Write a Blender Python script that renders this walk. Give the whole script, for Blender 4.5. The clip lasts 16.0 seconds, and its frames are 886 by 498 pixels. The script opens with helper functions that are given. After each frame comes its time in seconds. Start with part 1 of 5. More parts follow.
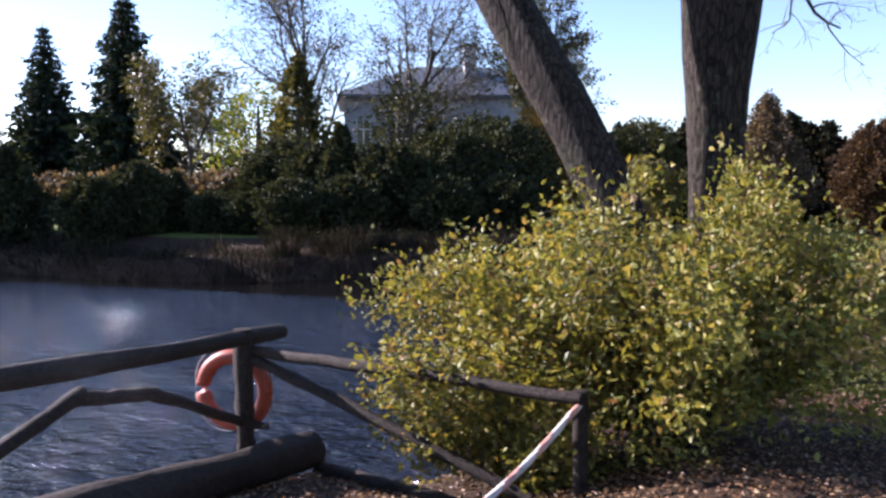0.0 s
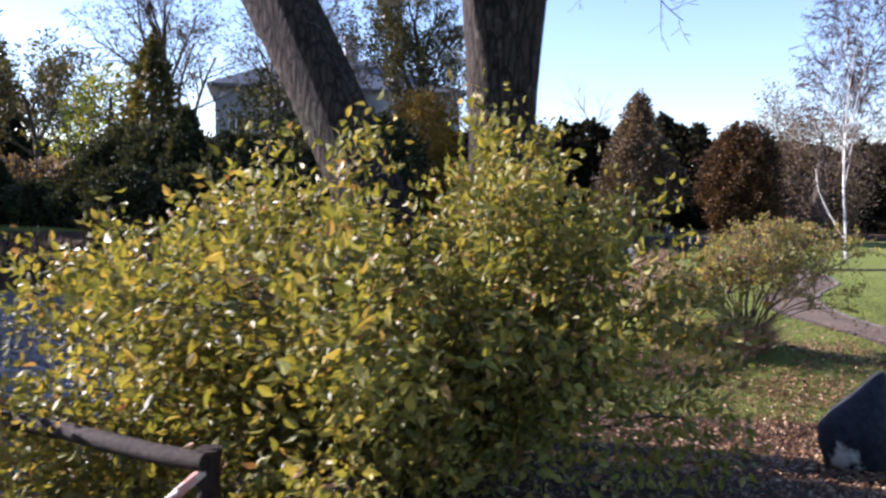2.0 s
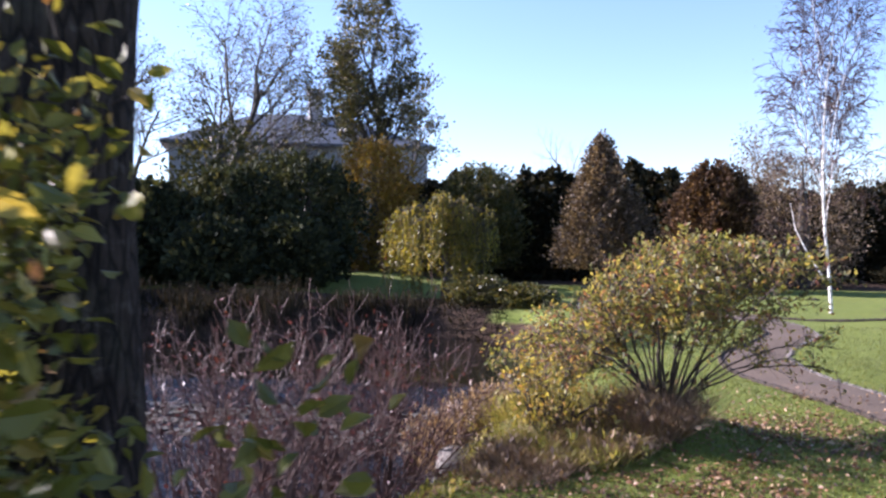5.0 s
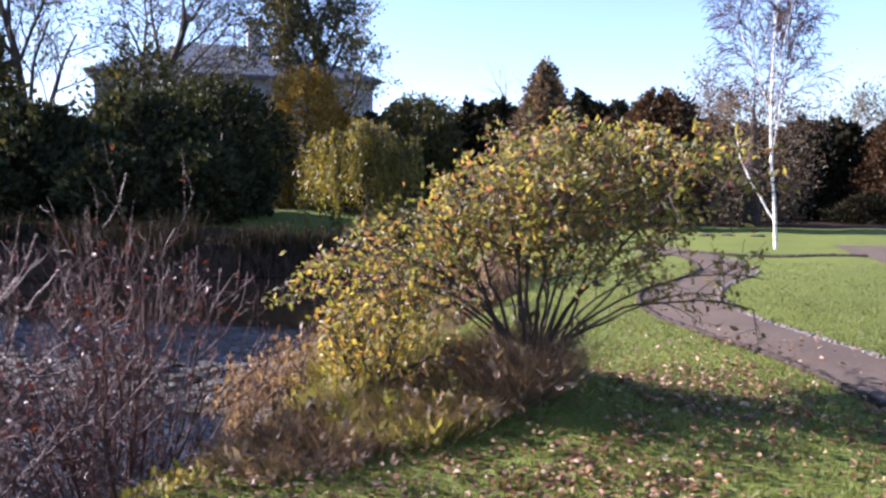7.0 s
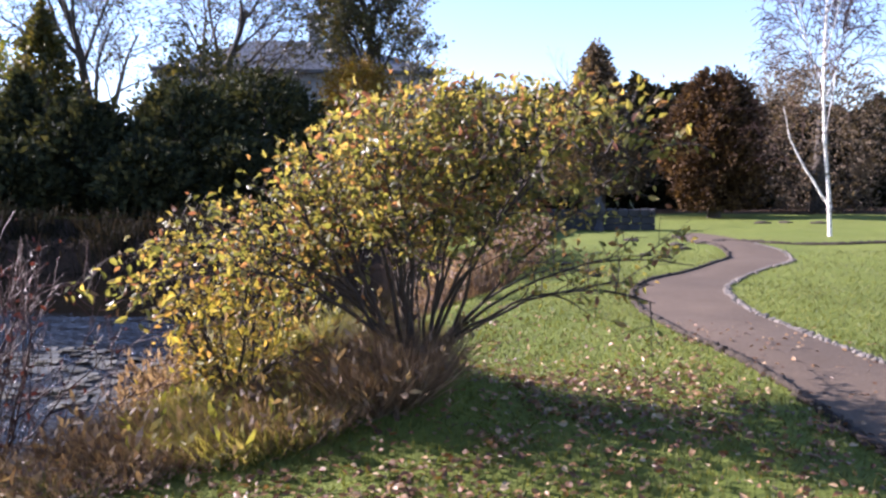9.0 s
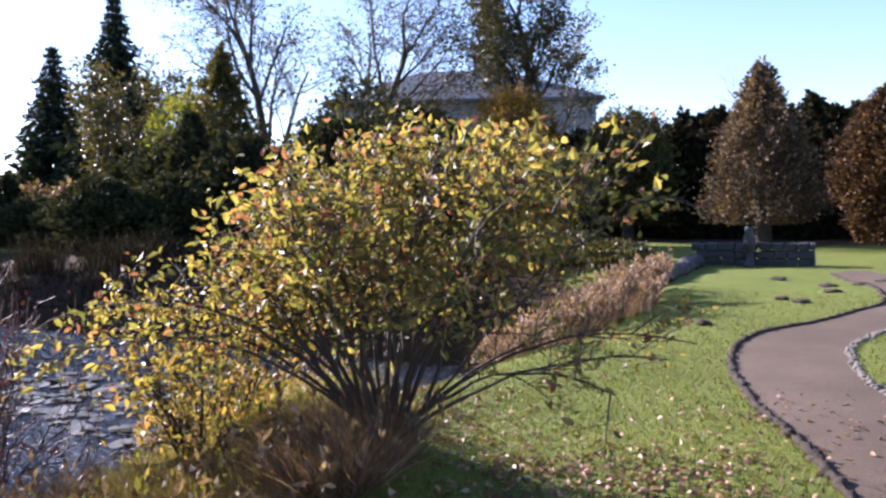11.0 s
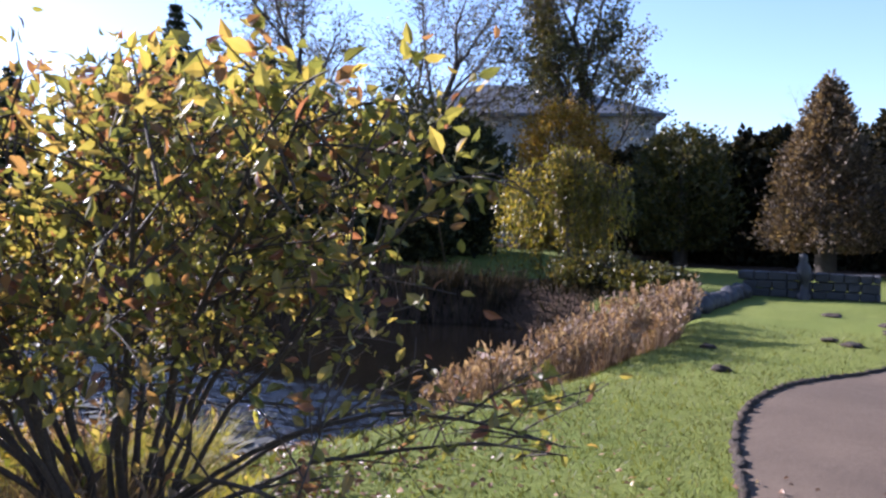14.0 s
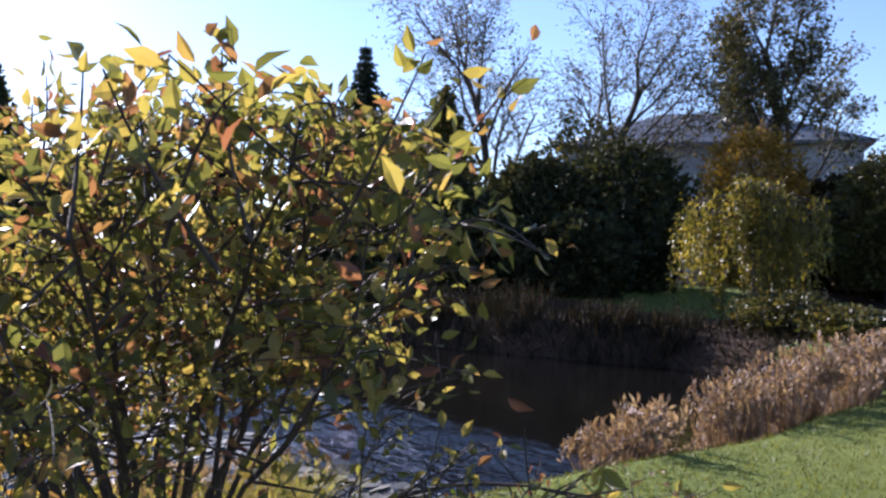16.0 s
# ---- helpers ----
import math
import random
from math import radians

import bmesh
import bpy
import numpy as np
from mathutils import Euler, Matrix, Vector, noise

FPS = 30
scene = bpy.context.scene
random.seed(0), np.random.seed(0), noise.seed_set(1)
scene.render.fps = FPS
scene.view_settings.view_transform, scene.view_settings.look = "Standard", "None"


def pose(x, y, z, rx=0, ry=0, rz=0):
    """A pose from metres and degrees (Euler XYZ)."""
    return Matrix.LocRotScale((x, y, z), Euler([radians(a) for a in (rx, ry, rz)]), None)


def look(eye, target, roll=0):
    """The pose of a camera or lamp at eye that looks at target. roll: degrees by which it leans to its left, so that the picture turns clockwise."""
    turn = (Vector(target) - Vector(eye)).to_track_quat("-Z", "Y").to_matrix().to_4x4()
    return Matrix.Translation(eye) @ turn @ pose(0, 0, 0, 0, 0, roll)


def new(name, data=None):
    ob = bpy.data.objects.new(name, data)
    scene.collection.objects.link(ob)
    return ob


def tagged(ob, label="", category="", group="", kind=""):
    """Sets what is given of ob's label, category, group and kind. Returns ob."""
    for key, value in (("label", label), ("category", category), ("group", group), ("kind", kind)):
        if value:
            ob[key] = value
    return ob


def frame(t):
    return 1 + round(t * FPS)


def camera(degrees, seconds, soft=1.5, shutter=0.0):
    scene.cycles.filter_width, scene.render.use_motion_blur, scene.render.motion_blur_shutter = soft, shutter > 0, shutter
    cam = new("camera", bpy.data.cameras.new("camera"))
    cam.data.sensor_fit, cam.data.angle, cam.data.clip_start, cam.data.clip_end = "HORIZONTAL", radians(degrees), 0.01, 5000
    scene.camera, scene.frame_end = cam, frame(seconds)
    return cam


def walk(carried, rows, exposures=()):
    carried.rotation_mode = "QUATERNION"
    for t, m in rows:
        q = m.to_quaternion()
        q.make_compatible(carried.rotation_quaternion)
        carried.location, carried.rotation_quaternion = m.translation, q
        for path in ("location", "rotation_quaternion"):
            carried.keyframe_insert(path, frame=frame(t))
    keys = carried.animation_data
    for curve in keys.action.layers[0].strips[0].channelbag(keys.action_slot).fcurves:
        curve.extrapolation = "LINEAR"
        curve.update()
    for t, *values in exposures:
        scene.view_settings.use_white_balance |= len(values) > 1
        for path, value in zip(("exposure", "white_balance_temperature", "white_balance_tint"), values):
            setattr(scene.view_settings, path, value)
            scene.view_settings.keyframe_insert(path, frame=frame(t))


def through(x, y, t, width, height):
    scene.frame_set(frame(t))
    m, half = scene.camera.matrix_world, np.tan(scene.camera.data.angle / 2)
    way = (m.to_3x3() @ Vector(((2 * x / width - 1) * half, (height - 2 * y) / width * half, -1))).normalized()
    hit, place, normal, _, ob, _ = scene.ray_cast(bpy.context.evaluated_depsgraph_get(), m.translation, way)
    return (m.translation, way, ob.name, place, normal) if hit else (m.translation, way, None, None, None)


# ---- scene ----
cam = camera(58.0, 16.0, soft=2.5, shutter=0.3)
PATH = [
    (0, (0.743, -1.965, 2.607), (0.006, -0.113, 2.444), -0.5),
    (0.5, (0.963, -1.313, 2.532), (0.298, 0.564, 2.349), -0.4),
    (1, (1.191, -0.61, 2.464), (0.588, 1.288, 2.273), -0.3),
    (1.5, (1.389, -0.036, 2.423), (0.843, 1.879, 2.236), 0.2),
    (2, (1.588, 0.564, 2.338), (1.092, 2.495, 2.177), 0.7),
    (2.5, (1.937, 1.085, 2.275), (1.447, 3.022, 2.177), -0.8),
    (3, (2.225, 1.531, 2.23), (1.721, 3.466, 2.186), -0.8),
    (3.5, (2.474, 2.018, 2.186), (1.96, 3.951, 2.197), -0.8),
    (6, (3.048, 6.394, 1.497), (2.591, 8.341, 1.474), 0.6),
    (6.5, (3.256, 6.763, 1.457), (2.833, 8.716, 1.377), 0.4),
    (7, (3.509, 7.072, 1.412), (3.112, 9.027, 1.272), -0.0),
    (7.5, (3.763, 7.373, 1.371), (3.369, 9.325, 1.181), -0.2),
    (8, (4.05, 7.633, 1.334), (3.619, 9.575, 1.127), -0.6),
    (8.5, (4.325, 7.891, 1.301), (3.828, 9.818, 1.104), -0.7),
    (9, (4.606, 8.172, 1.28), (4.017, 10.077, 1.125), -0.9),
    (11.5, (5.533, 9.512, 1.45), (4.484, 11.213, 1.361), -0.9),
    (12, (5.561, 9.979, 1.399), (4.485, 11.662, 1.301), -0.7),
    (12.5, (5.566, 10.332, 1.34), (4.489, 12.014, 1.241), -0.5),
    (13, (5.604, 10.626, 1.295), (4.525, 12.308, 1.211), -0.1),
    (13.5, (5.542, 10.982, 1.329), (4.459, 12.661, 1.261), -0.1),
    (14, (5.517, 11.057, 1.362), (4.395, 12.712, 1.318), 1.1),
    (14.5, (5.504, 11.268, 1.39), (4.311, 12.873, 1.382), 1.5),
    (15, (5.497, 11.526, 1.4), (4.203, 13.051, 1.415), 1.7),
    (15.5, (5.536, 11.578, 1.43), (4.14, 13.01, 1.452), 1.7),
    (16, (5.502, 11.65, 1.425), (4.034, 13.008, 1.451), 1.7),
]
walk(cam, [(t, look(eye, target, roll)) for t, eye, target, roll in PATH], [(0.0, 2.03, 5800, 28), (3.0, 2.1, 5820, 29), (6.0, 2.24, 5700, 30), (9.0, 2.3, 5880, 30), (12.5, 2.1, 5800, 28), (14.5, 1.98, 5660, 27), (16.0, 1.74, 5620, 26)])

# ---- world and sun: low autumn sun from the pond side ----
SUN_AZ, SUN_EL = radians(-87), radians(25)
world = bpy.data.worlds.new("sky")
scene.world = world
world.use_nodes = True
wn = world.node_tree.nodes
sky = wn.new("ShaderNodeTexSky")
sky.sky_type = "NISHITA"
sky.sun_disc = False
sky.sun_elevation, sky.sun_rotation = SUN_EL, SUN_AZ
sky.air_density, sky.dust_density, sky.ozone_density = 1.0, 0.2, 2.2
wn["Background"].inputs["Strength"].default_value = 0.066
world.node_tree.links.new(sky.outputs["Color"], wn["Background"].inputs["Color"])

sun_data = bpy.data.lights.new("sun", "SUN")
sun_data.energy, sun_data.angle, sun_data.color = 4.4, radians(0.53), (1.0, 0.93, 0.82)
sun = new("sun", sun_data)
to_sun = Vector((math.sin(SUN_AZ) * math.cos(SUN_EL), math.cos(SUN_AZ) * math.cos(SUN_EL), math.sin(SUN_EL)))
sun.matrix_world = look(to_sun * 80, (0, 0, 0))

rng = np.random.default_rng(7)


# ---- materials ----
class Nodes:
    """A small wrapper that builds one node material."""

    def __init__(self, name):
        self.mat = bpy.data.materials.new(name)
        self.mat.use_nodes = True
        self.tree = self.mat.node_tree
        self.bsdf = self.tree.nodes["Principled BSDF"]
        self.out = self.tree.nodes["Material Output"]

    def add(self, kind, **values):
        node = self.tree.nodes.new("ShaderNode" + kind)
        for key, value in values.items():
            if key in node.inputs:
                node.inputs[key].default_value = value
        return node

    def link(self, a, b):
        self.tree.links.new(a, b)

    def coords(self, scale=(1, 1, 1)):
        tc = self.add("TexCoord")
        mp = self.add("Mapping")
        mp.inputs["Scale"].default_value = scale
        self.link(tc.outputs["Object"], mp.inputs["Vector"])
        return mp.outputs["Vector"]

    def noise(self, vec, scale, detail=4.0, rough=0.6):
        n = self.add("TexNoise", Scale=scale, Detail=detail, Roughness=rough)
        self.link(vec, n.inputs["Vector"])
        return n.outputs["Fac"]

    def ramp(self, fac, stops):
        r = self.add("ValToRGB")
        el = r.color_ramp.elements
        while len(el) < len(stops):
            el.new(0.5)
        for e, (p, c) in zip(el, stops):
            e.position, e.color = p, (*c, 1)
        self.link(fac, r.inputs["Fac"])
        return r.outputs["Color"]

    def mix(self, fac, a, b, kind="MIX"):
        m = self.tree.nodes.new("ShaderNodeMix")
        m.data_type, m.blend_type = "RGBA", kind
        for value, sock in ((fac, m.inputs[0]), (a, m.inputs[6]), (b, m.inputs[7])):
            if isinstance(value, bpy.types.NodeSocket):
                self.link(value, sock)
            elif isinstance(value, tuple):
                sock.default_value = (*value, 1)
            else:
                sock.default_value = value
        return m.outputs[2]

    def bump(self, height, strength, distance):
        b = self.add("Bump", Strength=strength, Distance=distance)
        self.link(height, b.inputs["Height"])
        self.link(b.outputs["Normal"], self.bsdf.inputs["Normal"])
        return b

    def finish(self, color, rough=0.8, metal=0.0, spec=0.4):
        if isinstance(color, bpy.types.NodeSocket):
            self.link(color, self.bsdf.inputs["Base Color"])
        else:
            self.bsdf.inputs["Base Color"].default_value = (*color, 1)
        self.bsdf.inputs["Roughness"].default_value = rough
        self.bsdf.inputs["Metallic"].default_value = metal
        self.bsdf.inputs["Specular IOR Level"].default_value = spec
        return self.mat


def plain(name, dark, light, scale=6.0, rough=0.8, bump=0.3, stretch=(1, 1, 1), spec=0.4):
    """A surface with variation at two scales and fine relief."""
    n = Nodes(name)
    v = n.coords(stretch)
    big, fine = n.noise(v, scale * 0.25, 3), n.noise(v, scale * 4, 6, 0.7)
    col = n.mix(n.ramp(fine, [(0.3, (0, 0, 0)), (0.7, (1, 1, 1))]), dark, light)
    col = n.mix(n.ramp(big, [(0.35, (0.7, 0.7, 0.7)), (0.65, (1.1, 1.1, 1.1))]), (0, 0, 0), col)
    n.bump(fine, bump, 0.02)
    return n.finish(col, rough, spec=spec)


def leafy(name, stops, through=0.45, rough=0.45, tone=(0.5, 1.0), spec=0.4):
    """Thin leaves: the colour differs from leaf to leaf, and the sun shines through them."""
    n = Nodes(name)
    geo = n.add("NewGeometry")
    col = n.ramp(geo.outputs["Random Per Island"], stops)
    patch = n.noise(n.coords(), 1.3, 2)
    col = n.mix(n.ramp(patch, [(0.3, (tone[0],) * 3), (0.7, (tone[1],) * 3)]), (0, 0, 0), col)
    n.finish(col, rough, spec=spec)
    tr = n.add("BsdfTranslucent")
    warm = n.mix(1.0, col, (1.4, 1.25, 0.6), "MULTIPLY")
    n.link(warm, tr.inputs["Color"])
    m = n.add("MixShader")
    m.inputs[0].default_value = through
    n.link(n.bsdf.outputs[0], m.inputs[1])
    n.link(tr.outputs[0], m.inputs[2])
    n.link(m.outputs[0], n.out.inputs["Surface"])
    return n.mat


def barky(name, dark, light, scale=8.0):
    n = Nodes(name)
    v = n.coords((1, 1, 0.22))
    ridges = n.add("TexVoronoi", Scale=scale * 2.2)
    ridges.feature = "DISTANCE_TO_EDGE"
    n.link(v, ridges.inputs["Vector"])
    fine = n.noise(v, scale * 3, 6, 0.7)
    col = n.mix(n.ramp(fine, [(0.3, (0, 0, 0)), (0.72, (1, 1, 1))]), dark, light)
    moss = n.noise(n.coords(), 1.6, 5)
    col = n.mix(n.ramp(moss, [(0.55, (0, 0, 0)), (0.72, (0.5, 0.5, 0.5))]), col, (0.075, 0.08, 0.05))
    patch = n.noise(n.coords(), 9.0, 5, 0.7)
    col = n.mix(n.ramp(patch, [(0.56, (0, 0, 0)), (0.64, (0.5, 0.5, 0.5))]), col, (0.115, 0.10, 0.08))
    crack = n.ramp(ridges.outputs["Distance"], [(0.0, (0.25, 0.25, 0.25)), (0.16, (1, 1, 1))])
    col = n.mix(1.0, col, crack, "MULTIPLY")
    h = n.mix(0.5, ridges.outputs["Distance"], fine)
    n.bump(h, 1.0, 0.09)
    return n.finish(col, 0.9, spec=0.15)


def birch_bark():
    n = Nodes("birch_bark")
    v = n.coords((3, 3, 9))
    bands = n.noise(v, 2.2, 5, 0.75)
    col = n.ramp(bands, [(0.40, (0.05, 0.045, 0.04)), (0.47, (0.62, 0.58, 0.52)), (0.8, (0.80, 0.77, 0.72))])
    n.bump(bands, 0.4, 0.01)
    return n.finish(col, 0.7)


def ground_material():
    """Lawn, worn leafy soil near the old tree, mud below the water's edge, and painted far-bank shade."""
    n = Nodes("lawn_and_soil")
    v = n.coords()
    fine, mid, big = n.noise(v, 26, 8, 0.75), n.noise(v, 3.0, 5), n.noise(v, 0.35, 3)
    grass = n.ramp(fine, [(0.25, (0.038, 0.050, 0.009)), (0.5, (0.108, 0.132, 0.023)), (0.8, (0.19, 0.205, 0.050))])
    grass = n.mix(n.ramp(mid, [(0.35, (0, 0, 0)), (0.75, (0.45, 0.45, 0.45))]), grass, (0.17, 0.185, 0.05))
    grass = n.mix(n.ramp(big, [(0.4, (0, 0, 0)), (0.7, (0.35, 0.35, 0.35))]), grass, (0.075, 0.12, 0.02))
    soil = n.ramp(fine, [(0.3, (0.018, 0.012, 0.009)), (0.55, (0.055, 0.033, 0.020)), (0.8, (0.13, 0.075, 0.04))])
    att = n.add("Attribute")
    att.attribute_name = "soil"
    edge = n.mix(0.25, att.outputs["Fac"], mid)
    col = n.mix(n.ramp(edge, [(0.38, (0, 0, 0)), (0.55, (1, 1, 1))]), grass, soil)
    n.bump(fine, 0.8, 0.03)
    return n.finish(col, 0.95, spec=0.15)


def water_material():
    n = Nodes("pond_water")
    v = n.coords((1, 1.6, 1))
    ripples = n.mix(0.4, n.noise(v, 1.7, 2, 0.5), n.noise(v, 6.0, 3, 0.6))
    # the water under the far bank lies sheltered and almost still
    place = n.add("SeparateXYZ")
    n.link(v, place.inputs[0])
    calm = n.add("MapRange")
    n.link(place.outputs["Y"], calm.inputs["Value"])
    for key, value in (("From Min", 26.5), ("From Max", 31.0), ("To Min", 1.0), ("To Max", 0.03)):
        calm.inputs[key].default_value = value
    waves = n.add("Math")
    waves.operation = "MULTIPLY"
    n.link(ripples, waves.inputs[0])
    n.link(calm.outputs["Result"], waves.inputs[1])
    n.bump(waves.outputs[0], 1.0, 0.42)
    return n.finish((0.0050, 0.0046, 0.0042), 0.04, spec=1.0)


def gravel_material():
    n = Nodes("reddish_gravel")
    v = n.coords()
    grit, big = n.noise(v, 60, 8, 0.8), n.noise(v, 1.2, 4)
    col = n.ramp(grit, [(0.25, (0.045, 0.033, 0.025)), (0.5, (0.106, 0.077, 0.054)), (0.8, (0.21, 0.16, 0.115))])
    col = n.mix(n.ramp(big, [(0.35, (0.82, 0.80, 0.78)), (0.7, (1.05, 1.05, 1.05))]), (0, 0, 0), col)
    n.bump(grit, 0.6, 0.01)
    return n.finish(col, 0.9, spec=0.2)


def single_leaf():
    """One leaf per object; the colour differs from object to object."""
    mat = leafy("turning_leaf_single", [(0.0, (0.085, 0.10, 0.035)), (0.42, (0.19, 0.19, 0.06)), (0.73, (0.32, 0.265, 0.09)), (0.87, (0.22, 0.125, 0.07)), (1.0, (0.18, 0.075, 0.062))], 0.56, 0.45, (0.75, 1.1), 0.4)
    tree_nodes = mat.node_tree
    info = tree_nodes.nodes.new("ShaderNodeObjectInfo")
    for node in tree_nodes.nodes:
        if node.bl_idname == "ShaderNodeNewGeometry":
            target = node.outputs["Random Per Island"].links[0].to_socket
            tree_nodes.links.new(info.outputs["Random"], target)
    return mat


def lichen_stone():
    n = Nodes("dark_stone_with_lichen")
    v = n.coords()
    fine = n.noise(v, 18, 6)
    col = n.mix(n.ramp(fine, [(0.3, (0, 0, 0)), (0.7, (1, 1, 1))]), (0.010, 0.011, 0.014), (0.028, 0.029, 0.034))
    spot = n.add("VectorMath")
    spot.operation = "DISTANCE"
    spot.inputs[1].default_value = (-0.22, -0.28, -0.30)
    n.link(v, spot.inputs[0])
    ragged = n.add("Math")
    ragged.operation = "MULTIPLY_ADD"
    n.link(n.noise(v, 7, 6, 0.7), ragged.inputs[0])
    ragged.inputs[1].default_value = 0.35
    n.link(spot.outputs["Value"], ragged.inputs[2])
    col = n.mix(n.ramp(ragged.outputs[0], [(0.30, (1, 1, 1)), (0.36, (0, 0, 0))]), col, (0.50, 0.45, 0.36))
    n.bump(fine, 0.6, 0.02)
    return n.finish(col, 0.75, spec=0.15)


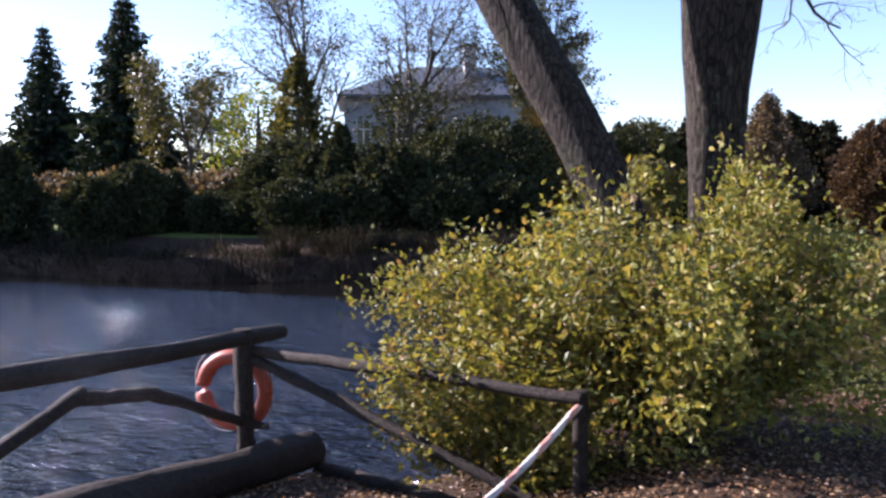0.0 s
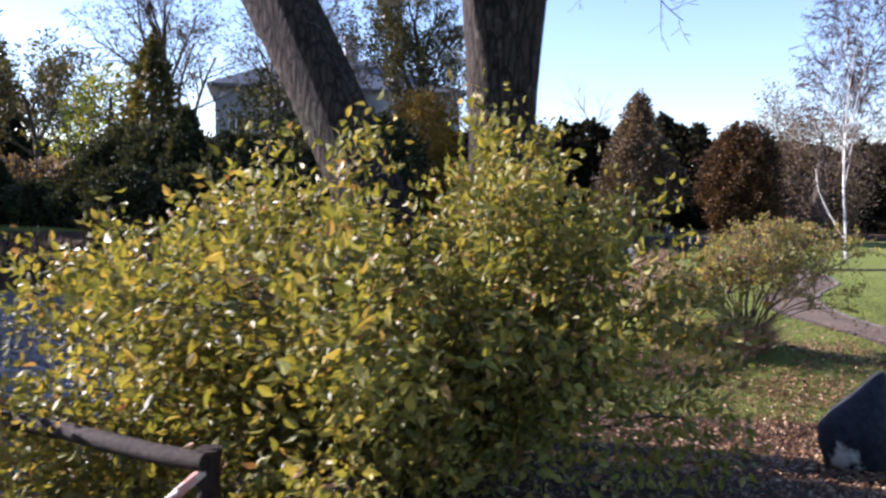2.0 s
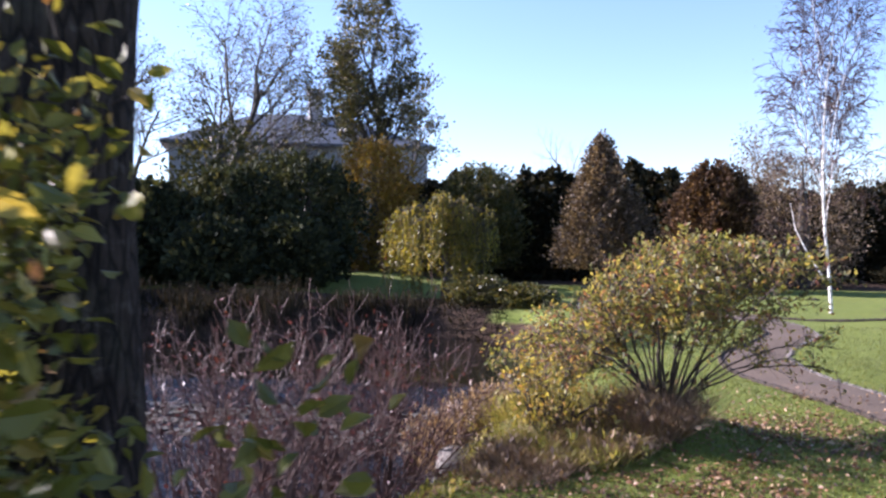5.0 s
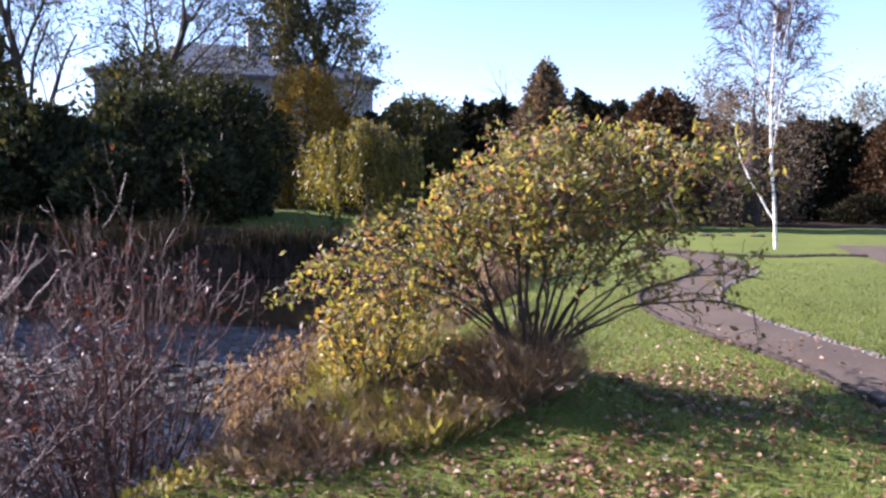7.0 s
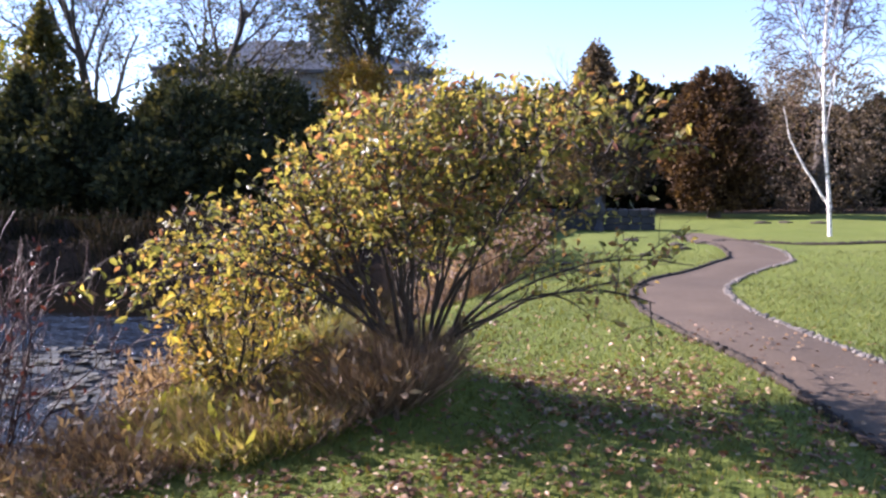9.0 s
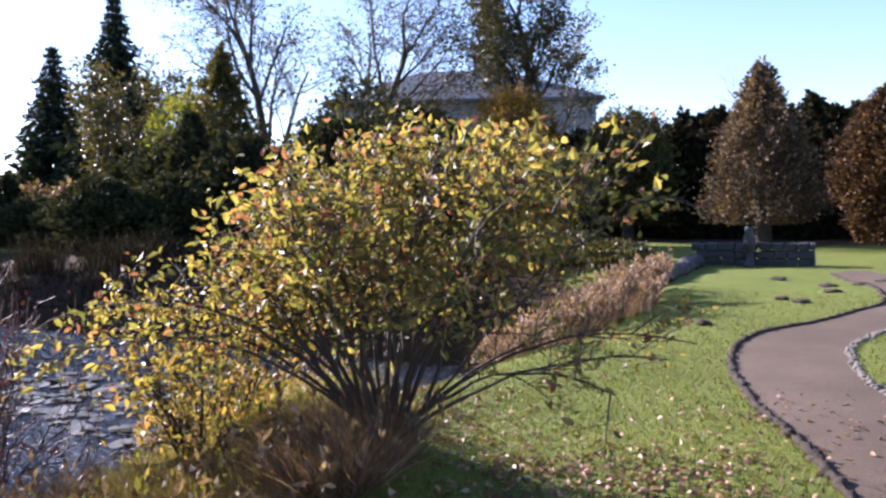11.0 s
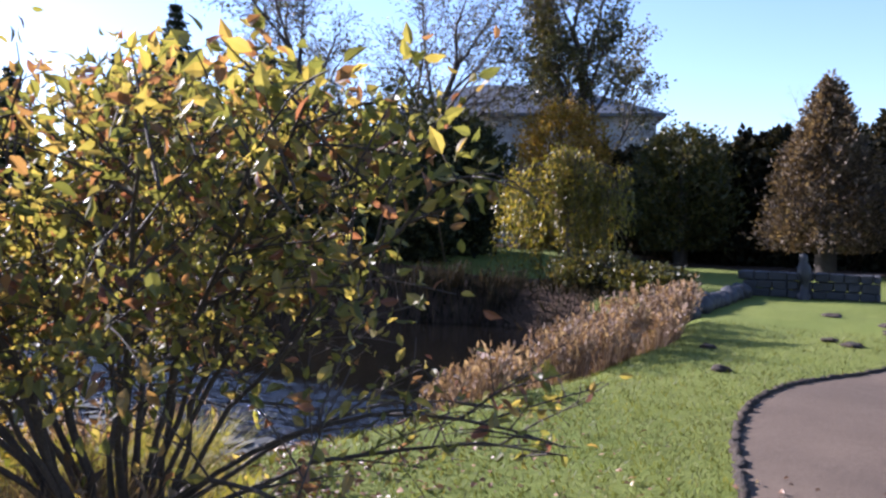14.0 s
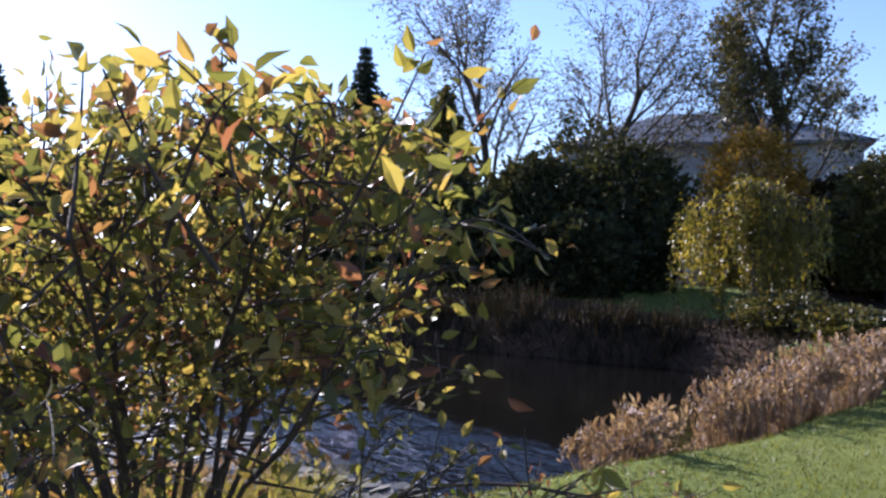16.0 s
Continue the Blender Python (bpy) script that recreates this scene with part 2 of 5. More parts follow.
M = {
    "ground": ground_material(), "water": water_material(), "gravel": gravel_material(),
    "bark_old": barky("old_tree_bark", (0.014, 0.010, 0.008), (0.066, 0.050, 0.038)),
    "bark_dark": plain("dark_branch_bark", (0.03, 0.024, 0.02), (0.085, 0.068, 0.052), 14),
    "bark_pale": plain("pale_branch_bark", (0.12, 0.10, 0.08), (0.27, 0.23, 0.18), 14),
    "bark_red": plain("reddish_twig_bark", (0.024, 0.011, 0.009), (0.088, 0.044, 0.036), 14, rough=0.55, spec=0.18),
    "bark_shrub": plain("shrub_stem_bark", (0.028, 0.020, 0.015), (0.085, 0.062, 0.045), 18),
    "birch": birch_bark(),
    "log": plain("weathered_log", (0.008, 0.006, 0.005), (0.060, 0.044, 0.033), 6, 0.75, 1.0, (1, 1, 1), 0.15),
    "leaf_lime": leafy("lime_yellow_leaves", [(0.0, (0.10, 0.115, 0.025)), (0.35, (0.20, 0.20, 0.038)), (0.75, (0.31, 0.28, 0.058)), (0.94, (0.38, 0.28, 0.075)), (1.0, (0.22, 0.11, 0.05))], 0.33, 0.48, (0.5, 1.05), 0.25),
    "leaf_turn": leafy("turning_leaves", [(0.0, (0.085, 0.10, 0.035)), (0.42, (0.19, 0.19, 0.06)), (0.73, (0.32, 0.265, 0.09)), (0.87, (0.22, 0.125, 0.07)), (1.0, (0.18, 0.075, 0.062))], 0.56, 0.45, (0.75, 1.1), 0.4),
    "leaf_red": leafy("few_red_leaves", [(0.0, (0.06, 0.014, 0.014)), (1.0, (0.14, 0.04, 0.03))], 0.25),
    "leaf_yellow": leafy("yellow_leaves", [(0.0, (0.24, 0.23, 0.05)), (0.6, (0.46, 0.38, 0.09)), (1.0, (0.48, 0.28, 0.10))]),
    "leaf_orange": leafy("rusty_crown_leaves", [(0.0, (0.14, 0.085, 0.018)), (0.5, (0.27, 0.165, 0.03)), (1.0, (0.23, 0.19, 0.03))]),
    "leaf_brown": leafy("brown_oak_leaves", [(0.0, (0.06, 0.042, 0.028)), (0.6, (0.13, 0.092, 0.058)), (1.0, (0.26, 0.195, 0.13))], 0.3, 0.7),
    "leaf_oak": leafy("dark_oak_leaves", [(0.0, (0.030, 0.018, 0.012)), (0.6, (0.065, 0.038, 0.022)), (1.0, (0.15, 0.095, 0.05))], 0.25, 0.75, (0.6, 1.0), 0.1),
    "leaf_olive": leafy("olive_crown_leaves", [(0.0, (0.035, 0.042, 0.012)), (0.6, (0.085, 0.085, 0.022)), (1.0, (0.15, 0.12, 0.03))], 0.3),
    "leaf_dark": leafy("dark_evergreen", [(0.0, (0.022, 0.027, 0.017)), (0.7, (0.048, 0.057, 0.028)), (1.0, (0.095, 0.09, 0.038))], 0.15, 0.85, (0.6, 1.0), 0.08),
    "leaf_hedge": leafy("dark_hedge_leaves", [(0.0, (0.012, 0.014, 0.008)), (0.7, (0.03, 0.028, 0.014)), (1.0, (0.055, 0.04, 0.018))], 0.15, 0.85, (0.6, 1.0), 0.08),
    "needle": leafy("blue_green_needles", [(0.0, (0.012, 0.02, 0.014)), (0.7, (0.028, 0.042, 0.026)), (1.0, (0.05, 0.06, 0.035))], 0.15, 0.85, (0.6, 1.0), 0.08),
    "leaf_willow": leafy("yellow_green_willow", [(0.0, (0.10, 0.11, 0.015)), (0.6, (0.22, 0.20, 0.03)), (1.0, (0.32, 0.24, 0.05))]),
    "leaf_green": leafy("fresh_green_leaves", [(0.0, (0.06, 0.09, 0.012)), (0.6, (0.13, 0.17, 0.025)), (1.0, (0.24, 0.22, 0.03))]),
    "reed": leafy("dry_reeds", [(0.0, (0.13, 0.08, 0.06)), (0.5, (0.26, 0.175, 0.135)), (1.0, (0.44, 0.33, 0.26))], 0.35, 0.7),
    "reed_dark": leafy("dead_brown_reeds", [(0.0, (0.085, 0.054, 0.036)), (0.5, (0.19, 0.125, 0.082)), (1.0, (0.36, 0.27, 0.18))], 0.25, 0.7),
    "grass_tall": leafy("long_grass", [(0.0, (0.10, 0.115, 0.022)), (0.5, (0.24, 0.24, 0.055)), (1.0, (0.44, 0.36, 0.14))], 0.4, 0.6),
    "grass_lawn": leafy("lawn_blades", [(0.0, (0.048, 0.066, 0.010)), (0.6, (0.118, 0.145, 0.024)), (1.0, (0.215, 0.21, 0.048))], 0.4, 0.55),
    # near-black colours carry the shade that lies on the far bank
    "brush": leafy("shade_dark_undergrowth", [(0.0, (0.012, 0.012, 0.008)), (0.7, (0.030, 0.026, 0.016)), (1.0, (0.085, 0.06, 0.036))], 0.15, 0.85, (0.6, 1.0), 0.08),
    "leaf_turn_single": single_leaf(),
    "litter": leafy("fallen_leaves", [(0.0, (0.07, 0.032, 0.016)), (0.5, (0.16, 0.078, 0.034)), (0.85, (0.27, 0.155, 0.07)), (1.0, (0.42, 0.32, 0.19))], 0.15, 0.5, (0.8, 1.0)),
    "stone": plain("grey_field_stone", (0.09, 0.08, 0.07), (0.23, 0.20, 0.17), 9, 0.85, 0.6),
    "stone_dark": plain("dark_granite", (0.012, 0.012, 0.014), (0.042, 0.042, 0.046), 12, 0.6, 0.4),
    "ring": plain("faded_orange_lifebuoy", (0.30, 0.048, 0.020), (0.40, 0.075, 0.03), 9, 0.5, 0.1),
    "tape_red": plain("faded_red_barrier_paint", (0.42, 0.20, 0.15), (0.52, 0.27, 0.21), 20, 0.5, 0.1),
    "soil": plain("dark_crumbly_soil", (0.018, 0.013, 0.009), (0.06, 0.043, 0.03), 12, 0.95, 0.8),
    "stone_lichen": lichen_stone(),
    "rope": plain("pale_rope", (0.42, 0.37, 0.31), (0.62, 0.57, 0.50), 30),
    "wall": plain("pale_render", (0.28, 0.29, 0.30), (0.38, 0.39, 0.40), 3, 0.9, 0.1),
    "roof": plain("grey_metal_roof", (0.075, 0.08, 0.085), (0.12, 0.125, 0.13), 4, 0.45, 0.1),
    "white": plain("white_paint", (0.70, 0.70, 0.68), (0.82, 0.82, 0.80), 6, 0.5, 0.05),
    "brick": plain("chimney_masonry", (0.34, 0.31, 0.29), (0.50, 0.47, 0.44), 5),
    "glass_far": plain("dark_window_glass", (0.02, 0.024, 0.03), (0.035, 0.04, 0.05), 2, 0.08, 0.0, spec=0.6),
    "lily": plain("brown_lily_pads", (0.05, 0.05, 0.03), (0.16, 0.14, 0.10), 8, 0.35, 0.2),
}


# ---- mesh building ----
class Geo:
    """Collects vertices and faces, and links them as one mesh."""

    def __init__(self):
        self.v, self.f, self.n = [], [], 0

    def add(self, verts, faces):
        verts, faces = np.asarray(verts, float).reshape(-1, 3), np.asarray(faces, int)
        self.v.append(verts)
        self.f.append(faces + self.n)
        self.n += len(verts)

    def tube(self, pts, radii, sides=6, cap=True):
        pts, radii = np.asarray(pts, float), np.asarray(radii, float)
        k = len(pts)
        tan = np.gradient(pts, axis=0)
        tan /= np.linalg.norm(tan, axis=1)[:, None] + 1e-9
        ref = np.array([0.0, 0.0, 1.0]) if abs(tan[:, 2]).mean() < 0.8 else np.array([1.0, 0.0, 0.0])
        a = np.cross(tan, ref)
        a /= np.linalg.norm(a, axis=1)[:, None] + 1e-9
        b = np.cross(tan, a)
        ang = np.arange(sides) * 2 * np.pi / sides
        ring = a[:, None] * np.cos(ang)[None, :, None] + b[:, None] * np.sin(ang)[None, :, None]
        r = radii[:, None, None] if radii.ndim == 1 else radii[:, :, None]
        verts = (pts[:, None] + ring * r).reshape(-1, 3)
        i, j = np.meshgrid(np.arange(k - 1), np.arange(sides), indexing="ij")
        j2 = (j + 1) % sides
        quads = np.stack([i * sides + j, i * sides + j2, (i + 1) * sides + j2, (i + 1) * sides + j], -1).reshape(-1, 4)
        self.add(verts, quads)
        if cap:
            for end, at in ((0, pts[0]), (k - 1, pts[-1])):
                rim = verts[end * sides:(end + 1) * sides]
                tris = [[m, (m + 1) % sides, sides] for m in range(sides)]
                self.add(np.vstack([rim, at]), tris)

    def box(self, lo, hi):
        x0, y0, z0 = lo
        x1, y1, z1 = hi
        v = [(x0, y0, z0), (x1, y0, z0), (x1, y1, z0), (x0, y1, z0), (x0, y0, z1), (x1, y0, z1), (x1, y1, z1), (x0, y1, z1)]
        self.add(v, [(0, 3, 2, 1), (4, 5, 6, 7), (0, 1, 5, 4), (1, 2, 6, 5), (2, 3, 7, 6), (3, 0, 4, 7)])

    def blades(self, base, tip, width, bend=0.15):
        """Grass-like blades: narrow bent triangles with a joint."""
        base, tip = np.asarray(base), np.asarray(tip)
        n = len(base)
        side = np.cross(tip - base, rng.normal(size=(n, 3)))
        side /= np.linalg.norm(side, axis=1)[:, None] + 1e-9
        side *= np.broadcast_to(width, (n,))[:, None] * 0.5
        mid = base * 0.45 + tip * 0.55 + rng.normal(size=(n, 3)) * bend * np.linalg.norm(tip - base, axis=1)[:, None] * 0.4
        v = np.stack([base - side, base + side, mid + side * 0.8, mid - side * 0.8, tip], 1).reshape(-1, 3)
        k = np.arange(n)[:, None] * 5
        both = np.concatenate([k + np.array([[0, 1, 2]]), k + np.array([[0, 2, 3]]), k + np.array([[3, 2, 4]])])
        self.add(v, both)

    def leaves(self, at, along, size, width=0.5, fine=False, flat=0.0):
        """Folded leaves with their stalk end at the given places, pointing along the given ways."""
        at, along = np.asarray(at, float), np.asarray(along, float)
        n = len(at)
        along = along / (np.linalg.norm(along, axis=1)[:, None] + 1e-9)
        side = np.cross(along, rng.normal(size=(n, 3)) + np.array([0, 0, flat]))
        side /= np.linalg.norm(side, axis=1)[:, None] + 1e-9
        up = np.cross(side, along)
        s = np.broadcast_to(size, (n,))[:, None]
        if fine:
            t = [(0, 0, 0), (-0.30, 0.25, 0.10), (-0.34, 0.55, 0.08), (0, 1, -0.14), (0.34, 0.55, 0.08), (0.30, 0.25, 0.10), (0, 0.3, -0.02), (0, 0.62, -0.03)]
            f = [(0, 6, 1), (0, 5, 6), (1, 6, 7), (1, 7, 2), (5, 4, 7), (5, 7, 6), (2, 7, 3), (7, 4, 3)]
        else:
            t = [(0, 0, 0), (-0.5, 0.45, 0.08), (0, 1, -0.06), (0.5, 0.45, 0.08)]
            f = [(0, 3, 1), (1, 3, 2)]
        v = sum(np.stack([side * (c[0] * width * (2 if fine else 1.0)) + along * c[1] + up * c[2] for c in t], 1)[:, :, k:k + 1] * np.eye(3)[k] for k in range(3))
        v = at[:, None] + v * s[:, None]
        k = np.arange(n)[:, None] * len(t)
        self.add(v.reshape(-1, 3), np.concatenate([k + np.array([g]) for g in f]))

    def make(self, name, material, parent=None, label="", smooth=True):
        mesh = bpy.data.meshes.new(name)
        verts = np.concatenate(self.v) if self.v else np.zeros((0, 3))
        size = np.concatenate([np.full(len(f), f.shape[1]) for f in self.f])
        loops = np.concatenate([f.ravel() for f in self.f])
        mesh.vertices.add(len(verts))
        mesh.vertices.foreach_set("co", verts.ravel())
        mesh.loops.add(len(loops))
        mesh.loops.foreach_set("vertex_index", loops.astype(np.int32))
        mesh.polygons.add(len(size))
        mesh.polygons.foreach_set("loop_start", np.concatenate([[0], np.cumsum(size)[:-1]]).astype(np.int32))
        mesh.polygons.foreach_set("use_smooth", np.full(len(size), smooth))
        mesh.update(calc_edges=True)
        mesh.validate()
        mesh.materials.append(material)
        ob = new(name, mesh)
        if parent is not None:
            ob.parent = parent
        if label:
            ob["label"] = label
        return ob


def thing(name, at, label, category, group="", kind="", turn=0.0):
    ob = new(name)
    ob.matrix_world = pose(*at, 0, 0, turn)
    return tagged(ob, label, category, group, kind)


# ---- the lie of the land ----
POND = np.array([(-4.6, -40), (-4.3, 1), (-4.6, 5.0), (-4.2, 5.9), (-3.0, 6.0), (-2.4, 7.3), (-1.2, 9.2), (0.3, 10.6), (0.55, 12.2),
                 (0.5, 13.4), (0.9, 14.6), (1.1, 16.2), (1.35, 18.5), (1.2, 21.5), (0.7, 24.0), (-0.8, 26.2), (-3.5, 26.6), (-7, 25.4),
                 (-10, 24.6), (-13, 22.6), (-16, 20.6), (-21, 19.8), (-28, 20.6), (-45, 22), (-70, 20), (-70, -40)], float)
WATER = -0.75


def pond_distance(x, y):
    """Distance to the water's edge, negative over the water."""
    p = np.stack([x, y], -1)
    best, inside = np.full(x.shape, 1e9), np.zeros(x.shape, bool)
    for a, b in zip(POND, np.roll(POND, -1, 0)):
        ab = b - a
        t = np.clip(((p - a) @ ab) / (ab @ ab), 0, 1)
        best = np.minimum(best, np.hypot(*np.moveaxis(p - a - t[..., None] * ab, -1, 0)))
        cross = (a[1] > y) != (b[1] > y)
        inside ^= cross & (x < (b[0] - a[0]) * (y - a[1]) / (b[1] - a[1] + 1e-12) + a[0])
    return np.where(inside, -best, best)


def smooth_step(a, b, v):
    t = np.clip((v - a) / (b - a), 0, 1)
    return t * t * (3 - 2 * t)


def height(x, y):
    x, y = np.asarray(x, float), np.asarray(y, float)
    d = pond_distance(x, y)
    land = np.interp(y, [-12, -2, 2, 6.4, 8.5, 13, 20, 45, 80], [1.4, 1.12, 0.68, 0.10, -0.14, -0.05, 0.0, 0.1, 0.3])
    bank_land = np.interp(y, [-12, -2, 1.4, 4.9, 7.0, 13, 80], [1.4, 1.1, 0.50, -0.38, -0.45, -0.05, 0.3])
    land = land + (bank_land - land) * smooth_step(0.6, -2.0, x) * smooth_step(12, 9, y)
    far = smooth_step(20, 26, y) * smooth_step(-5, -11, x)
    land = land + far * 0.5 * smooth_step(1.0, 6.0, d)
    bank = smooth_step(-0.5, 1.1 + 0.0 * x, d)
    land = land + 0.26 * np.exp(-(((x - 2.9) / 0.75) ** 2 + ((y - 12.7) / 0.65) ** 2))
    wob = 0.03 * np.sin(x * 1.7 + 0.6 * y) * np.sin(y * 1.3 - 0.4 * x)
    return (WATER - 0.6) * (1 - bank) + (land + wob) * bank


def gz(x, y):
    return float(height(np.array([x]), np.array([y]))[0])


def soil_and_shade_at(x, y):
    """Where the darker soil colour replaces lawn: leaf litter and soil, the water's edge, a far band past y 40."""
    d = pond_distance(x, y)
    near = smooth_step(10.2, 8.6, y) * smooth_step(4.6, 3.4, x - 0.25 * (y - 6))
    # second term: soil colour over the far bank stands for its shade
    bank = np.maximum(smooth_step(0.9, 0.3, d), smooth_step(6.0, 4.0, d) * smooth_step(19, 20.5, y - 0.12 * x) * smooth_step(-0.5, -2.5, x))
    hedge = smooth_step(40, 44, y + 0.25 * x) * 0.8
    return np.clip(np.maximum(np.maximum(near, bank), hedge), 0, 1)


def spaced(lo, hi, step, far):
    """Grid lines: even inside, growing out to the far distance."""
    out, s, grow = [], step, 0.0
    while grow < far:
        s *= 1.22
        grow += s
        out.append(grow)
    out = np.array(out)
    return np.concatenate([lo - out[::-1], np.arange(lo, hi + step / 2, step), hi + out])


def build_ground():
    gx, gy = spaced(-8, 12, 0.16, 900), spaced(-6, 32, 0.16, 900)
    x, y = np.meshgrid(gx, gy)
    z = height(x, y)
    nx, ny = len(gx), len(gy)
    i, j = np.meshgrid(np.arange(nx - 1), np.arange(ny - 1))
    k = j * nx + i
    g = Geo()
    g.add(np.stack([x, y, z], -1).reshape(-1, 3), np.stack([k, k + 1, k + nx + 1, k + nx], -1).reshape(-1, 4))
    ob = g.make("ground", M["ground"])
    att = ob.data.attributes.new("soil", "FLOAT", "POINT")
    att.data.foreach_set("value", soil_and_shade_at(x, y).ravel().astype(np.float32))
    tagged(ob, "mown autumn lawn sloping to the pond, with bare leafy soil", "ground", kind="structure")


build_ground()
g = Geo()
g.add([(-75, -45, WATER), (4, -45, WATER), (4, 30, WATER), (-75, 30, WATER)], [(0, 1, 2, 3)])
tagged(g.make("water", M["water"], smooth=False), "dark rippled pond water reflecting the blue sky", "pond", kind="structure")


# ---- trees and shrubs ----
def unit(v):
    return v / (np.linalg.norm(v) + 1e-9)


def grow(geo, start, way, length, radius, level, P, tips, r):
    """One branch with its side branches; collects places for leaves in tips."""
    steps = max(3, P["steps"] - level)
    pts, d = [np.array(start)], unit(np.array(way))
    for _ in range(steps):
        d = unit(d + r.normal(size=3) * P["wobble"] + np.array([0, 0, P["lift"][min(level, len(P["lift"]) - 1)]]))
        pts.append(pts[-1] + d * length / steps)
    pts = np.array(pts)
    radii = radius * np.linspace(1, P["taper"] if level < P["levels"] else 0.35, steps + 1)
    radii = np.maximum(radii, P.get("least", 0.0025))
    (geo[min(level, len(geo) - 1)] if isinstance(geo, list) else geo).tube(pts, radii, P["sides"][min(level, len(P["sides"]) - 1)], cap=level == 0)
    if level >= P["leaf_from"]:
        for q in range(1, steps + 1):
            tips.append((pts[q], unit(pts[q] - pts[q - 1])))
    if level < P["levels"]:
        n = P["kids"][level]
        for c in range(n):
            f = P["from"][level] + (1 - P["from"][level]) * (c + r.uniform(0.2, 0.9)) / n
            x = min(f * steps, steps - 0.01)
            at = pts[int(x)] * (1 - x % 1) + pts[int(x) + 1] * (x % 1)
            axis = unit(pts[int(x) + 1] - pts[int(x)])
            turn = c * 2.4 + r.uniform(-0.5, 0.5)
            a = unit(np.cross(axis, [0.3, 0.2, 1.0] if abs(axis[2]) < 0.9 else [1, 0.1, 0]))
            side = a * math.cos(turn) + np.cross(axis, a) * math.sin(turn)
            ang = P["angle"][level] * r.uniform(0.75, 1.25)
            way2 = axis * math.cos(ang) + side * math.sin(ang)
            grow(geo, at, way2, length * P["ratio"][level] * (1.15 - 0.45 * f) * r.uniform(0.8, 1.15),
                 radius * P["thin"] * (1 - 0.45 * f), level + 1, P, tips, r)


TREE = dict(levels=4, steps=7, wobble=0.09, lift=[0.02, 0.10, 0.06, 0.03], taper=0.35, sides=[9, 6, 4, 3, 3], leaf_from=3,
            kids=[7, 6, 5, 4], angle=[0.75, 0.7, 0.65, 0.6], ratio=[0.62, 0.55, 0.55, 0.5], thin=0.55, **{"from": [0.3, 0.25, 0.2, 0.2]})


def leaf_cloud(geo, tips, count, spread, size, r, fine=False, droop=0.3, width=0.5):
    if not count:
        return
    pick = r.integers(0, len(tips), count)
    at = np.array([tips[i][0] for i in pick]) + r.normal(size=(count, 3)) * spread
    way = np.array([tips[i][1] for i in pick]) * 0.6 + r.normal(size=(count, 3)) * 0.7 - np.array([0, 0, droop])
    geo.leaves(at, way, size * r.uniform(0.6, 1.25, count), width, fine)


def tree(name, at, label, tall, trunk_r, bark, leaf, count, size, seed, P=None, spread=0.25, lean=(0, 0), category="tree", trunk_part=0.62, group="", twig_bark=""):
    """A broadleaved tree: tapered trunk with limbs and twigs, and a crown of single leaves."""
    P = {**TREE, **(P or {})}
    r = np.random.default_rng(seed)
    ob = thing(name, (at[0], at[1], gz(*at) - 0.1), label, category, group)
    wood, limbs, twigs, tips = Geo(), Geo(), Geo(), []
    grow([wood, limbs, twigs] if twig_bark else wood, (0, 0, 0), (lean[0], lean[1], 1), tall * trunk_part, trunk_r, 0, P, tips, r)
    wood.make("trunk", M[bark], ob)
    if twig_bark:
        tagged(limbs.make("limb", M[bark], ob), kind="stuff")
        tagged(twigs.make("twig", M[twig_bark], ob), kind="stuff")
    if count:
        crown = Geo()
        leaf_cloud(crown, tips, count, spread, size, r)
        crown.make("crown", M[leaf], ob, smooth=False)
    return ob


def outline(h, kind):
    """Half-width of a crown at the height h (0 to 1)."""
    if kind == "cone":
        return np.clip(1.02 - h, 0, 1) ** 0.8 * np.minimum(1, 0.55 + 4 * h)
    if kind == "egg":
        return np.sqrt(np.clip(1 - (2 * np.clip(h, 0, 1) ** 1.25 - 0.85) ** 2 / 1.35, 0, 1))
    if kind == "spire":
        return np.clip(1.0 - h ** 1.7, 0.0, 1) * np.minimum(1, 0.75 + 3 * h)
    return np.sqrt(np.clip(1 - h ** 3, 0, 1))


